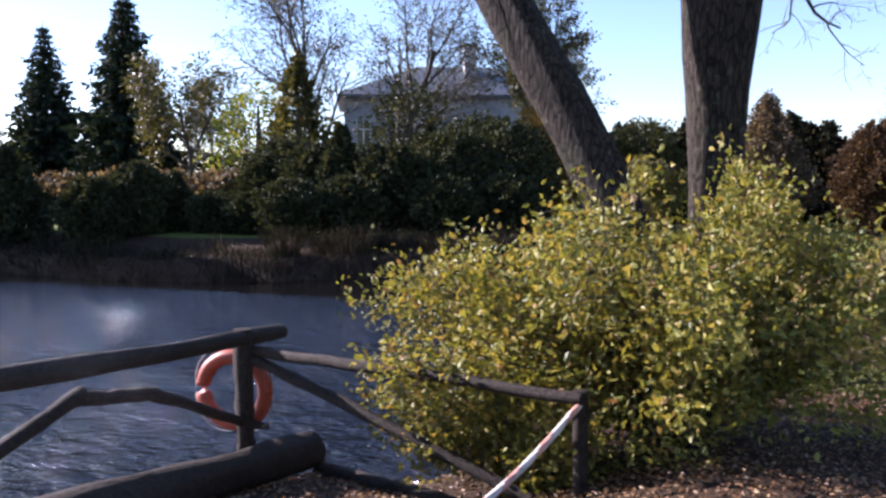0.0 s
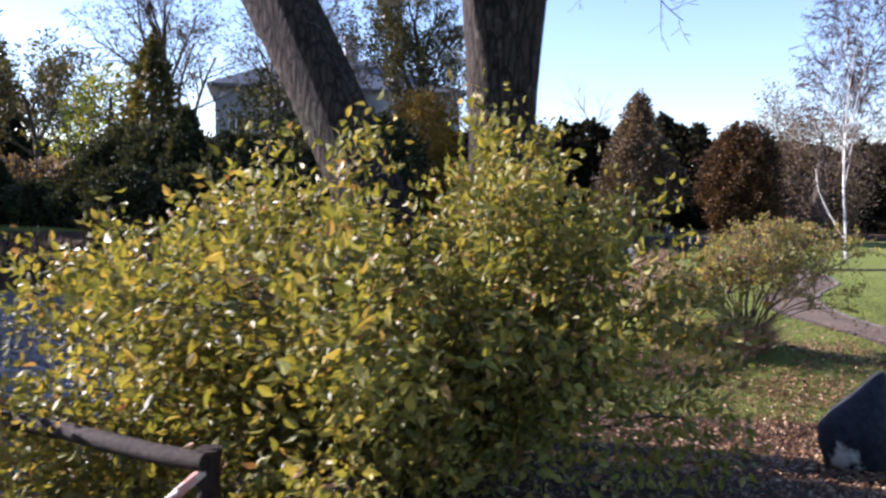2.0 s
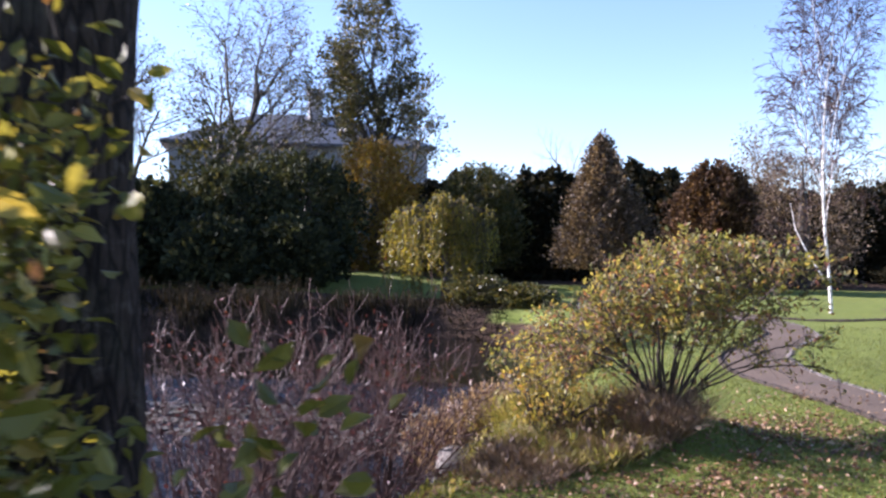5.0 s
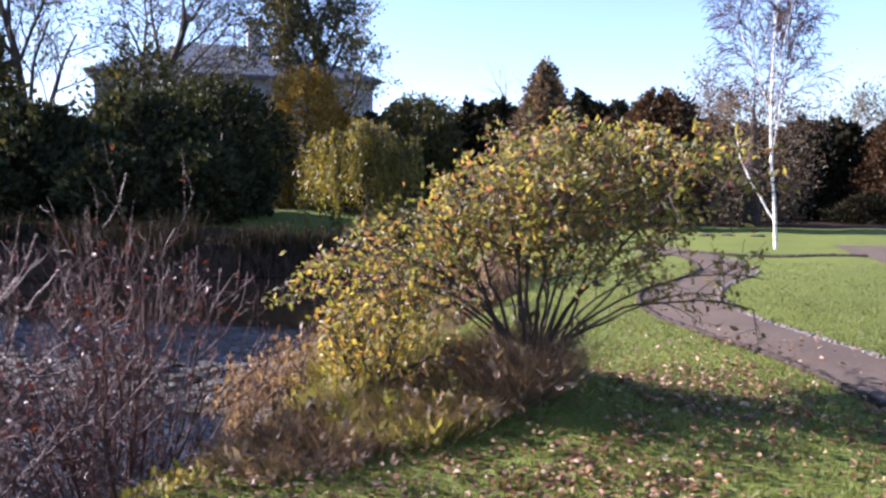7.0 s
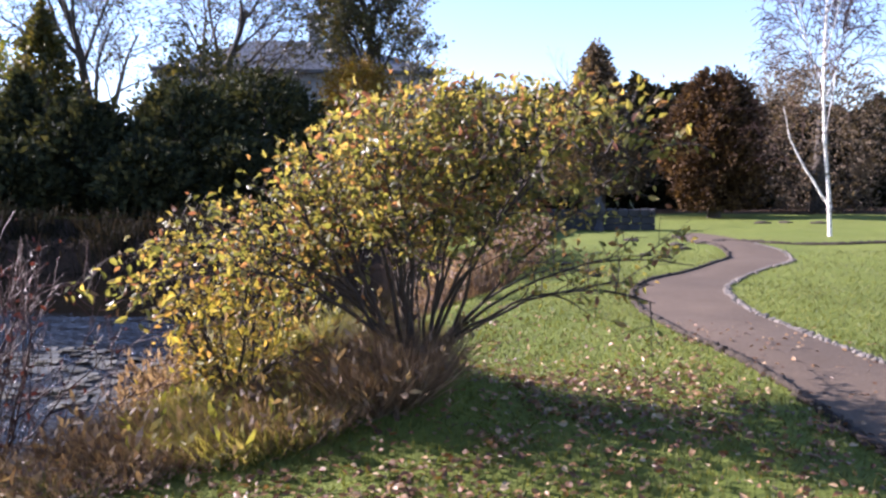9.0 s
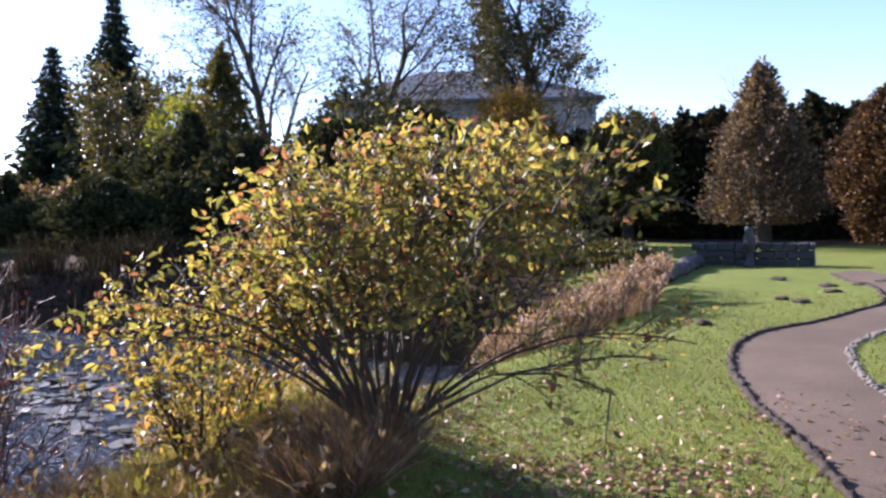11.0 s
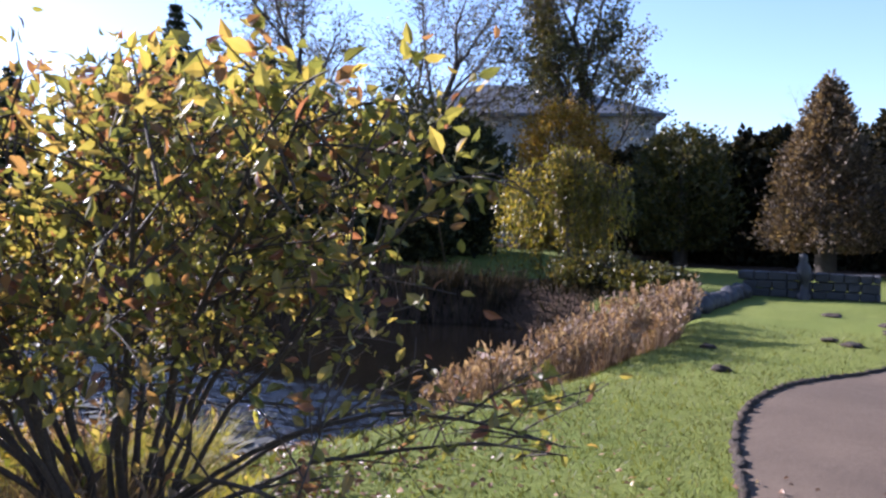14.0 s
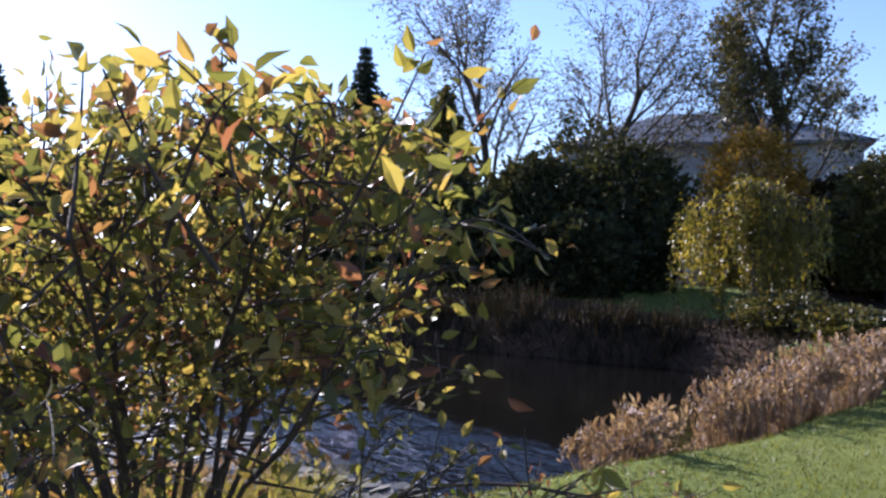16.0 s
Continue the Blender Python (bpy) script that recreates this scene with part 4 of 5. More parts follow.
# far-bank reeds take the dark brush material, so their shade is painted in
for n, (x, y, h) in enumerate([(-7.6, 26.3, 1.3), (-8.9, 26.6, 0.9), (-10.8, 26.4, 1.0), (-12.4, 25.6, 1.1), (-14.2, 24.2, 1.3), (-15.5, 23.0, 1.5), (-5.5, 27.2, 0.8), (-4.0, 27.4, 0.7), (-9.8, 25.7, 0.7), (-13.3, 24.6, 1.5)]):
    tuft("bank_reed_clump", (x, y), "withered grasses and reeds on the far bank, shade in their colour", 320, h * 0.8, 1.2, "brush", 50 + n, 0.018, 90, "reeds", 0.3, 0.2)

# -- the lawn's trees
birch = tree("birch", (7.7, 28.3), "white-barked birch with fine bare hanging twigs", 8.4, 0.048, "birch", "leaf_brown", 700, 0.06, 60,
             dict(kids=[13, 8, 7, 4], wobble=0.05, angle=[0.5, 0.5, 0.6, 0.6], lift=[0.01, 0.08, -0.05, -0.12], ratio=[0.40, 0.5, 0.5, 0.5], thin=0.26, least=0.008, **{"from": [0.28, 0.2, 0.2, 0.2]}), trunk_part=0.88, twig_bark="bark_red")
side_stem, side_twigs = Geo(), Geo()
grow([side_stem, side_twigs], (0, 0, 0.75), (-0.75, 0.1, 0.9), 2.6, 0.032, 0, {**TREE, "levels": 3, "kids": [7, 6, 4], "lift": [0.10, 0.05, -0.08], "leaf_from": 9, "thin": 0.4}, [], np.random.default_rng(4))
side_stem.make("side_stem", M["birch"], birch)
side_twigs.make("side_twig", M["bark_red"], birch)
weeping_tree((-3.6, 30.4))
dense("cone_tree", (1.0, 41.2), "pointed broadleaf tree with brownish thinning leaves", 6.6, 5.0, "cone", "leaf_brown", 20000, 0.17, 62, clear=0.8)
dense("round_tree", (-5.7, 46.4), "rounded dark olive tree", 6.0, 4.8, "egg", "leaf_olive", 16000, 0.19, 63, clear=0.6)
dense("dark_oak", (5.4, 37.3), "broad dark brown autumn tree", 4.9, 3.1, "egg", "leaf_oak", 22000, 0.17, 64, clear=0.3)
dense("rusty_tree", (-11.4, 45.9), "narrow rusty-yellow autumn tree", 6.9, 4.6, "egg", "leaf_orange", 18000, 0.19, 65)
dense("russet_tree", (9.4, 41.9), "russet thin-leaved tree behind the birch", 5.6, 5.2, "egg", "leaf_brown", 11000, 0.13, 66)
tree("bare_tree", (9.15, 54.3), "tall bare tree with a few tan leaves", 9.5, 0.2, "bark_pale", "leaf_brown", 2500, 0.16, 67)
tree("bare_tree", (15.3, 52.8), "tall bare tree with a few tan leaves", 8.5, 0.2, "bark_pale", "leaf_olive", 2500, 0.16, 68)
tree("bare_tree", (-3.2, 66.0), "pale bare tree behind the hedge", 11.0, 0.2, "bark_pale", "leaf_olive", 0, 0.1, 69)
dense("round_shrub", (16.5, 46.5), "dark brown round tree", 5.4, 4.5, "spire", "leaf_oak", 16000, 0.19, 70)

# -- tall trees in front of the house
BIG = dict(least=0.013, kids=[11, 8, 7, 4], wobble=0.12, angle=[0.50, 0.62, 0.66, 0.66], lift=[0.02, 0.08, 0.02, -0.03], ratio=[0.60, 0.5, 0.5, 0.5], thin=0.46, **{"from": [0.2, 0.25, 0.2, 0.2]})
ROUND = dict(least=0.014, kids=[14, 7, 6, 4], wobble=0.13, angle=[0.62, 0.6, 0.6, 0.6], lift=[0.0, 0.07, 0.03, 0.0], ratio=[0.50, 0.48, 0.45, 0.45], thin=0.42, **{"from": [0.25, 0.3, 0.2, 0.2]})
tree("bare_park_tree", (-28.5, 47.2), "tall almost bare park tree with spreading limbs", 20, 0.38, "bark_dark", "leaf_olive", 3600, 0.22, 80, BIG, 0.3)
tree("bare_park_tree", (-24.2, 49.4), "tall almost bare park tree with spreading limbs", 20, 0.38, "bark_dark", "leaf_olive", 4200, 0.22, 81, BIG, 0.3)
tree("leafy_park_tree", (-13.6, 53.0), "tall dark tree with sparse leaves over its crown", 15.6, 0.42, "bark_dark", "leaf_olive", 17000, 0.24, 82, ROUND, 0.22, trunk_part=0.8)
dense("green_spire", (-25.3, 40.0), "tall loose green tree beside the house", 9.5, 5.5, "spire", "leaf_olive", 6000, 0.34, 83)
dense("loose_green_tree", (-20.6, 46.0), "loose olive-green tree before the house", 8.5, 6.0, "egg", "leaf_olive", 4200, 0.32, 93)
dense("loose_green_tree", (-29.5, 42.0), "loose olive-green tree before the house", 8.0, 6.0, "egg", "leaf_green", 3800, 0.32, 94)
tree("yellowing_tree", (-36.7, 44.9), "thin yellowing tree in the distance", 12, 0.25, "bark_dark", "leaf_olive", 5000, 0.3, 84)
tree("yellowing_tree", (-44, 56), "thin yellowing tree in the distance", 12, 0.25, "bark_pale", "leaf_olive", 4500, 0.3, 85)
fir("spruce", (-52.0, 54.7), "tall dark spruce with drooping boughs", 20.5, 13.5, 86)
fir("spruce", (-65.6, 58.3), "tall dark spruce with drooping boughs", 18.5, 14.0, 87)
fir("spruce", (-70.0, 50.0), "tall dark spruce with drooping boughs", 16.0, 12.5, 88)
fir("spruce", (-57.0, 62.0), "tall dark spruce with drooping boughs", 15.0, 11.0, 89)

# -- evergreens on the far bank; the last three are added to cast shade on it
for n, (x, y, h, w, k) in enumerate([(-25.2, 23.6, 4.2, 3.0, "egg"), (-24.6, 25.6, 4.6, 3.2, "egg"), (-24.1, 27.5, 3.9, 2.6, "spire"), (-21.5, 26.9, 2.6, 2.6, "egg"), (-19.6, 26.9, 2.6, 2.4, "egg"),
                                     (-17.2, 26.3, 3.4, 3.0, "egg"), (-16.9, 30.0, 5.2, 3.0, "spire"), (-14.6, 30.2, 4.2, 3.6, "egg"), (-12.4, 32.5, 4.9, 4.2, "egg"), (-10.6, 35.2, 5.6, 4.6, "egg"),
                                     (-14.4, 34.6, 5.3, 4.2, "spire"), (-13.2, 38.6, 6.2, 5.0, "egg"), (-19.3, 35.4, 4.4, 4.4, "egg"), (-9.5, 31.2, 2.7, 3.0, "egg"), (-24.0, 36.4, 5.1, 4.6, "egg"), (-18.6, 31.0, 4.4, 3.8, "egg"), (-21.8, 32.0, 4.0, 3.6, "egg"), (-15.4, 28.0, 2.6, 2.8, "egg"), (-11.6, 29.6, 2.6, 2.8, "egg"), (-33.0, 23.8, 6.0, 5.0, "egg"), (-36.5, 25.2, 6.5, 5.2, "egg"), (-30.6, 24.2, 4.6, 4.0, "spire")]):
    dense("evergreen_shrub", (x, y), "dense dark evergreen shrub on the far bank", h * (0.66 if n < 6 else 0.88), w * (0.78 if n < 6 else 0.92), k, "leaf_dark", 9000, 0.22 if n < 6 else 0.27, 100 + n, "evergreen", group="evergreens on the far bank")

# unseen trees added to the west, to block the sun from the far bank
for n, (x, y, h) in enumerate([(-41.0, 22.3, 11.5), (-45.0, 22.5, 12.5), (-49.0, 22.7, 12.5)]):
    dense("added_shade_tree", (x, y), "tall dark evergreen added beyond the view to shade the far bank", h, 5.2, "spire", "leaf_dark", 9000, 0.36, 150 + n, "evergreen")


def hedge(name, a, b, tall, deep, count, seed, label, mat="leaf_hedge"):
    """A long thick hedge of single leaf tufts over upright stems."""
    r = np.random.default_rng(seed)
    a, b = np.array(a, float), np.array(b, float)
    L = np.linalg.norm(b - a)
    mid = (a + b) / 2
    ob = thing(name, (mid[0], mid[1], gz(*mid)), label, "hedge", turn=math.degrees(math.atan2(*(b - a)[::-1])))
    wood = Geo()
    for x in np.arange(-L / 2 + 0.4, L / 2, 0.9):
        wood.tube([(x, 0, -0.1), (x + r.normal() * 0.1, r.normal() * 0.1, tall * 0.5), (x, 0, tall * 0.9)], [0.07, 0.05, 0.02], 5)
    wood.make("stems", M["bark_dark"], ob)
    u, v, w = r.uniform(-L / 2, L / 2, count), r.uniform(-1, 1, count), r.uniform(0, 1, count)
    top = tall * (1 + 0.05 * np.sin(1.3 * u) + 0.04 * np.sin(3.1 * u + 1) + 0.03 * np.sin(7.3 * u))
    z = top * w
    y = v * deep * 0.5 * np.clip(1.15 - w ** 6, 0.2, 1) * (1 + 0.1 * np.sin(2.3 * u + 4 * w))
    foliage = Geo()
    foliage.leaves(np.stack([u, y, z], -1), r.normal(size=(count, 3)) + np.array([0, 0, 0.5]), 0.38 * r.uniform(0.6, 1.2, count), 0.65)
    foliage.make("foliage", M[mat], ob, smooth=False)


hedge("tall_hedge", (-12, 50.5), (4.5, 46.5), 5.6, 2.6, 34000, 130, "tall dark hedge closing the lawn")
hedge("tall_hedge", (4.5, 46.5), (20, 49), 4.4, 2.4, 26000, 131, "tall dark hedge closing the lawn")
hedge("tree_belt", (-82, 60), (-34, 66), 5.2, 5.0, 30000, 133, "distant belt of brown and olive shrubs beyond the lawn", "leaf_oak")
hedge("low_hedge", (-60, 40), (-27, 36), 2.7, 2.0, 16000, 132, "low brown hedge behind the far lawn", "leaf_brown")


# -- the house behind the trees
def house():
    ob = thing("house", (-26.2, 68.5, 0.2), "pale two-storey country house with a low grey roof and veranda", "house", turn=28)
    W, D, H = 20.0, 13.0, 9.9
    wall = Geo()
    xs = np.linspace(-W / 2 + 1.6, W / 2 - 1.6, 7)
    # front wall in bands round the window openings
    z = [(0, 1.4), (3.6, 5.6), (7.8, H)]
    for lo, hi in z:
        wall.box((-W / 2, -D / 2, lo), (W / 2, -D / 2 + 0.4, hi))
    edges = [-W / 2] + [v for x in xs for v in (x - 0.6, x + 0.6)] + [W / 2]
    for lo, hi in ((1.4, 3.6), (5.6, 7.8)):
        for a, b in zip(edges[0::2], edges[1::2]):
            wall.box((a, -D / 2, lo), (b, -D / 2 + 0.4, hi))
    wall.box((-W / 2, -D / 2 + 0.4, 0), (-W / 2 + 0.4, D / 2, H))
    wall.box((W / 2 - 0.4, -D / 2 + 0.4, 0), (W / 2, D / 2, H))
    wall.box((-W / 2 + 0.4, D / 2 - 0.4, 0), (W / 2 - 0.4, D / 2, H))
    wall.make("wall", M["wall"], ob, smooth=False)
    roof = Geo()
    e, top = 0.6, 3.3
    roof.add([(-W / 2 - e, -D / 2 - e, H), (W / 2 + e, -D / 2 - e, H), (W / 2 + e, D / 2 + e, H), (-W / 2 - e, D / 2 + e, H),
              (-W / 2 + 6.6, 0, H + top), (W / 2 - 6.6, 0, H + top)], [(0, 1, 5, 4), (2, 3, 4, 5)])
    roof.add([(-W / 2 - e, -D / 2 - e, H), (-W / 2 - e, D / 2 + e, H), (-W / 2 + 6.6, 0, H + top), (W / 2 + e, -D / 2 - e, H), (W / 2 + e, D / 2 + e, H), (W / 2 - 6.6, 0, H + top)], [(0, 2, 1), (3, 4, 5)])
    roof.box((-W / 2 - e, -D / 2 - e, H - 0.25), (W / 2 + e, D / 2 + e, H - 0.004))
    roof_ob = roof.make("roof", M["roof"], ob, smooth=False)
    for x in (1.4,):
        c = Geo()
        c.box((x - 0.55, -2.0, H + 1.8), (x + 0.55, -1.0, H + 4.9))
        c.box((x - 0.7, -2.14, H + 4.9), (x + 0.7, -0.86, H + 5.15))
        c.make("chimney", M["brick"], roof_ob, smooth=False)
    for x in xs:
        for lo in (1.4, 5.6):
            w = Geo()
            w.box((x - 0.6, -D / 2 + 0.15, lo), (x + 0.6, -D / 2 + 0.2, lo + 2.2))
            pane = w.make("window", M["glass_far"], ob, smooth=False)
            fr = Geo()
            for a, b in (((x - 0.6, lo), (x - 0.5, lo + 2.2)), ((x + 0.5, lo), (x + 0.6, lo + 2.2)), ((x - 0.05, lo), (x + 0.05, lo + 2.2)), ((x - 0.5, lo + 1.4), (x - 0.05, lo + 1.5)), ((x + 0.05, lo + 1.4), (x + 0.5, lo + 1.5))):
                fr.box((a[0], -D / 2 + 0.08, a[1]), (b[0], -D / 2 + 0.147, b[1]))
            fr.make("window_frame", M["white"], pane, smooth=False)
    v = Geo()
    v.box((-5, -D / 2 - 3.2, 3.9), (5, -D / 2 - 0.003, 4.25))
    ver = v.make("veranda_roof", M["white"], ob, smooth=False)
    for x in np.linspace(-4.7, 4.7, 6):
        c = Geo()
        c.tube([(x, -D / 2 - 2.9, 0), (x, -D / 2 - 2.9, 3.9)], [0.16, 0.13], 10)
        c.make("column", M["white"], ver)


house()


# -- gravel path with stone edging
def path_band(left, right):
    left, right = np.array(left, float), np.array(right, float)

    def resample(p, n):
        # rounded line through the given corners
        t = np.linspace(0, len(p) - 1, n)
        i = np.clip(t.astype(int), 0, len(p) - 2)
        f = (t - i)[:, None]
        q = np.vstack([2 * p[0] - p[1], p, 2 * p[-1] - p[-2]])
        a, b, c, d = q[i], q[i + 1], q[i + 2], q[i + 3]
        return 0.5 * (2 * b + (c - a) * f + (2 * a - 5 * b + 4 * c - d) * f ** 2 + (3 * b - a - 3 * c + d) * f ** 3)

    return resample(left, 120), resample(right, 120)


PATH_L = [(8.4, 6.0), (7.0, 8.6), (6.1, 10.9), (5.54, 12.6), (5.1, 14.0), (4.55, 15.3), (4.08, 17.0), (3.98, 18.2), (4.25, 19.4), (4.9, 21.1), (5.25, 22.6), (5.1, 24.6), (4.2, 27.9)]
PATH_R = [(9.6, 6.8), (8.2, 9.5), (7.2, 11.7), (6.55, 13.2), (5.95, 14.5), (5.55, 15.6), (5.15, 17.0), (5.05, 18.4), (5.4, 20.0), (6.05, 21.6), (6.25, 23.0), (5.95, 25.4), (4.9, 29.0)]
left_edge, right_edge = path_band(PATH_L, PATH_R)
g = Geo()
s = np.linspace(0, 1, 9)
pts = left_edge[:, None] * (1 - s)[None, :, None] + right_edge[:, None] * s[None, :, None]
zz = height(pts[..., 0], pts[..., 1]) + 0.012 + 0.015 * np.sin(np.pi * s)[None]
k = (np.arange(119)[:, None] * 9 + np.arange(8)[None]).ravel()
g.add(np.concatenate([pts, zz[..., None]], -1).reshape(-1, 3), np.stack([k, k + 1, k + 10, k + 9], -1))
tagged(g.make("gravel_path", M["gravel"]), "winding reddish gravel garden path", "path", kind="structure")

# -- rustic log railing with the lifebuoy
def log(geo, a, b, r0, r1, bow=0.03, sides=12, seed=0, n=12):
    r = np.random.default_rng(seed)
    a, b = np.array(a, float), np.array(b, float)
    s = np.linspace(0, 1, n)[:, None]
    off = np.cumsum(r.normal(size=(n, 3)) * bow * 0.25, 0)
    off -= s * off[-1]
    pts = a + (b - a) * s + off
    rad = (r0 + (r1 - r0) * s) * (1 + 0.07 * r.normal(size=(n, 1)) + 0.05 * r.normal(size=(n, sides)))
    geo.tube(pts, rad, sides)


BASE = np.array([-4.13, 4.75, gz(-4.13, 4.75)])
rail = thing("log_railing", tuple(BASE), "rustic log railing of weathered round timber by the pond", "railing")


def rail_log(name, a, b, r0, r1, seed, bow=0.04):
    q = Geo()
    log(q, np.array(a) - BASE, np.array(b) - BASE, r0, r1, bow, seed=seed)
    return q.make(name, M["log"], rail)


rail_log("post", (-4.13, 4.75, -0.6), (-4.13, 4.75, 1.15), 0.10, 0.095, 1, 0.008)
rail_log("post", (-0.52, 4.08, -0.5), (-0.52, 4.08, 1.0), 0.065, 0.06, 2, 0.008)
rail_log("post", (-3.45, 0.1, 0.2), (-3.45, 0.1, 1.7), 0.10, 0.09, 9, 0.01)
rail_log("top_rail", (-3.42, -0.5, 1.66), (-4.24, 5.6, 0.97), 0.085, 0.08, 3, 0.03)
rail_log("top_rail", (-4.13, 4.85, 0.90), (-0.50, 4.02, 0.95), 0.06, 0.05, 4, 0.03)
rail_log("brace", (-4.05, 4.80, 0.84), (-0.95, 4.2, 0.02), 0.06, 0.05, 5, 0.03)
rail_log("brace", (-3.80, 2.25, 1.10), (-3.98, 3.3, 0.86), 0.055, 0.055, 6, 0.02)
rail_log("brace", (-3.98, 3.25, 0.87), (-4.16, 5.15, 0.02), 0.055, 0.045, 10, 0.03)
rail_log("brace", (-3.80, 2.35, 1.12), (-3.55, 0.55, 0.72), 0.055, 0.05, 7, 0.02)

base_log = thing("base_log", (-3.5, 3.5, 0.1), "thick dark log lying along the bank under the railing", "log")
q = Geo()
log(q, (0.42, -3.6, 0.80), (-0.25, 1.85, -0.36), 0.20, 0.19, 0.05, 18, 8)
q.make("timber", M["log"], base_log)
edge_log = thing("edge_log", (-2.2, 4.75, -0.4), "low dark timber edging the leafy bank", "log")
q = Geo()
log(q, (-1.4, 0.55, -0.05), (1.6, -0.55, 0.12), 0.09, 0.08, 0.04, 12, 18)
q.make("timber", M["log"], edge_log)

buoy = thing("lifebuoy", (-4.42, 4.97, 0.44), "faded orange lifebuoy hanging on the railing post", "lifebuoy", turn=8)
q = Geo()
a = np.arange(49) * 2 * np.pi / 48
q.tube(np.stack([np.cos(a) * 0.36, 0 * a, np.sin(a) * 0.36], -1), np.full(49, 0.08), 14, False)
q.make("ring", M["ring"], buoy)
for k in range(4):
    q = Geo()
    b = np.linspace(k * math.pi / 2 + 0.08, (k + 1) * math.pi / 2 - 0.08, 12)
    rad = 0.447 + 0.05 * np.sin((b - b[0]) / (b[-1] - b[0]) * math.pi)
    q.tube(np.stack([np.cos(b) * rad, 0 * b, np.sin(b) * rad], -1), np.full(12, 0.007), 5)
    q.make("grab_line", M["rope"], buoy)


def striped_rope(pts, radius, sides=8):
    """A hanging barrier rope with red and white strands winding round it."""
    ob = thing("barrier_rope", tuple(pts[0]), "red and white barrier rope hanging from the railing post", "rope")
    full = Geo()
    full.tube(pts - pts[0], np.full(len(pts), radius), sides, False)
    verts, quads = full.v[0], full.f[0]
    band = ((quads[:, 0] // sides) + (quads[:, 0] % sides)) % 8
    for name, mat, keep in (("pale_strand", "rope", band < 5), ("red_strand", "tape_red", band >= 5)):
        q = Geo()
        q.add(verts, quads[keep])
        q.make(name, M[mat], ob)


s = np.linspace(0, 1, 70)[:, None]
rope = np.array([-0.52, 4.02, 0.90]) * (1 - s) + np.array([-1.75, 0.9, 0.95]) * s
rope[:, 2] -= 0.5 * np.sin(np.pi * s[:, 0])
striped_rope(rope, 0.026)


# -- stones, weir, fountain wall
def rock(name, at, size, label, mat, seed, category="stone", peak=0.0, sink=0.1, rough_amt=0.22):
    r = np.random.default_rng(seed)
    bm = bmesh.new()
    bmesh.ops.create_icosphere(bm, subdivisions=3, radius=1.0)
    off = Vector(r.uniform(-9, 9, 3))
    for v in bm.verts:
        p = v.co.copy()
        k = 1 + rough_amt * noise.noise(p * 1.3 + off) + 0.5 * rough_amt * noise.noise(p * 3.1 + off) + 0.03 * noise.noise(p * 8 + off)
        v.co = p * k
        if peak and v.co.z > 0:
            f = 1 - peak * v.co.z
            v.co.x = v.co.x * f + 0.5 * v.co.z * peak
            v.co.y *= f
        v.co = Vector((v.co.x * size[0], v.co.y * size[1], v.co.z * size[2]))
    mesh = bpy.data.meshes.new(name)
    bm.to_mesh(mesh)
    bm.free()
    mesh.materials.append(M[mat])
    for p in mesh.polygons:
        p.use_smooth = True
    ob = new(name, mesh)
    ob.matrix_world = pose(at[0], at[1], gz(*at) + size[2] - sink, 0, 0, float(r.uniform(-10, 10)))
    return tagged(ob, label, category)


rock("standing_stone", (3.45, 8.1), (0.33, 0.27, 0.53), "dark upright boulder with a pale lichen patch", "stone_lichen", 71, "boulder", 0.78, 0.16, 0.18)
for n, (x, y, a, b, c) in enumerate([(0.80, 13.35, 0.24, 0.17, 0.17), (0.55, 13.25, 0.19, 0.15, 0.15), (0.98, 13.45, 0.14, 0.12, 0.09), (0.3, 13.2, 0.15, 0.12, 0.10), (0.62, 14.4, 0.24, 0.15, 0.12)]):
    rock("shore_stone", (x, y), (a, b, c), "pale grey field stone at the water's edge", "stone", 72 + n, sink=0.04)
r = np.random.default_rng(90)
for n in range(17):
    f = n / 16
    rock("channel_stone", (1.35 - 0.3 * f + r.normal() * 0.05, 24.4 + 5.2 * f), (0.2, 0.22, 0.15 + 0.04 * r.random()), "dark rough stone lining the pond inlet", "stone_dark", 95 + n, sink=0.06)

fountain = thing("stone_wall", (2.3, 30.1, gz(2.3, 30.1)), "low dark stone garden wall beside the pond inlet", "wall", turn=4)
r = np.random.default_rng(91)
for row in range(3):
    x = -1.42 + (0.12 if row % 2 else 0)
    while x < 1.4:
        w = min(r.uniform(0.22, 0.42), 1.44 - x)
        if w < 0.08:
            break
        bm = bmesh.new()
        bmesh.ops.create_cube(bm, size=1.0)
        for v in bm.verts:
            v.co = Vector((x + (v.co.x + 0.5) * (w - 0.012), v.co.y * (0.42 + r.normal() * 0.012), row * 0.19 + (v.co.z + 0.5) * 0.18)) + Vector(r.normal(size=3) * 0.008)
        bmesh.ops.bevel(bm, geom=bm.edges[:], offset=0.018, segments=1, affect="EDGES")
        mesh = bpy.data.meshes.new("block")
        bm.to_mesh(mesh)
        bm.free()
        mesh.materials.append(M["stone_dark"])
        new("block", mesh).parent = fountain
        x += w
bird = thing("garden_figure", (2.3, 29.7, gz(2.3, 29.7)), "small weathered grey garden ornament before the wall", "ornament")
q = Geo()
z = np.array([0, 0.1, 0.14, 0.35, 0.42, 0.55, 0.7, 0.8, 0.9, 0.97, 1.0])
q.tube(np.stack([0.02 * np.sin(5 * z), 0 * z, z], -1), np.array([0.15, 0.15, 0.09, 0.08, 0.12, 0.15, 0.14, 0.08, 0.09, 0.07, 0.02]), 12)
q.make("figure", M["stone_dark"], bird)

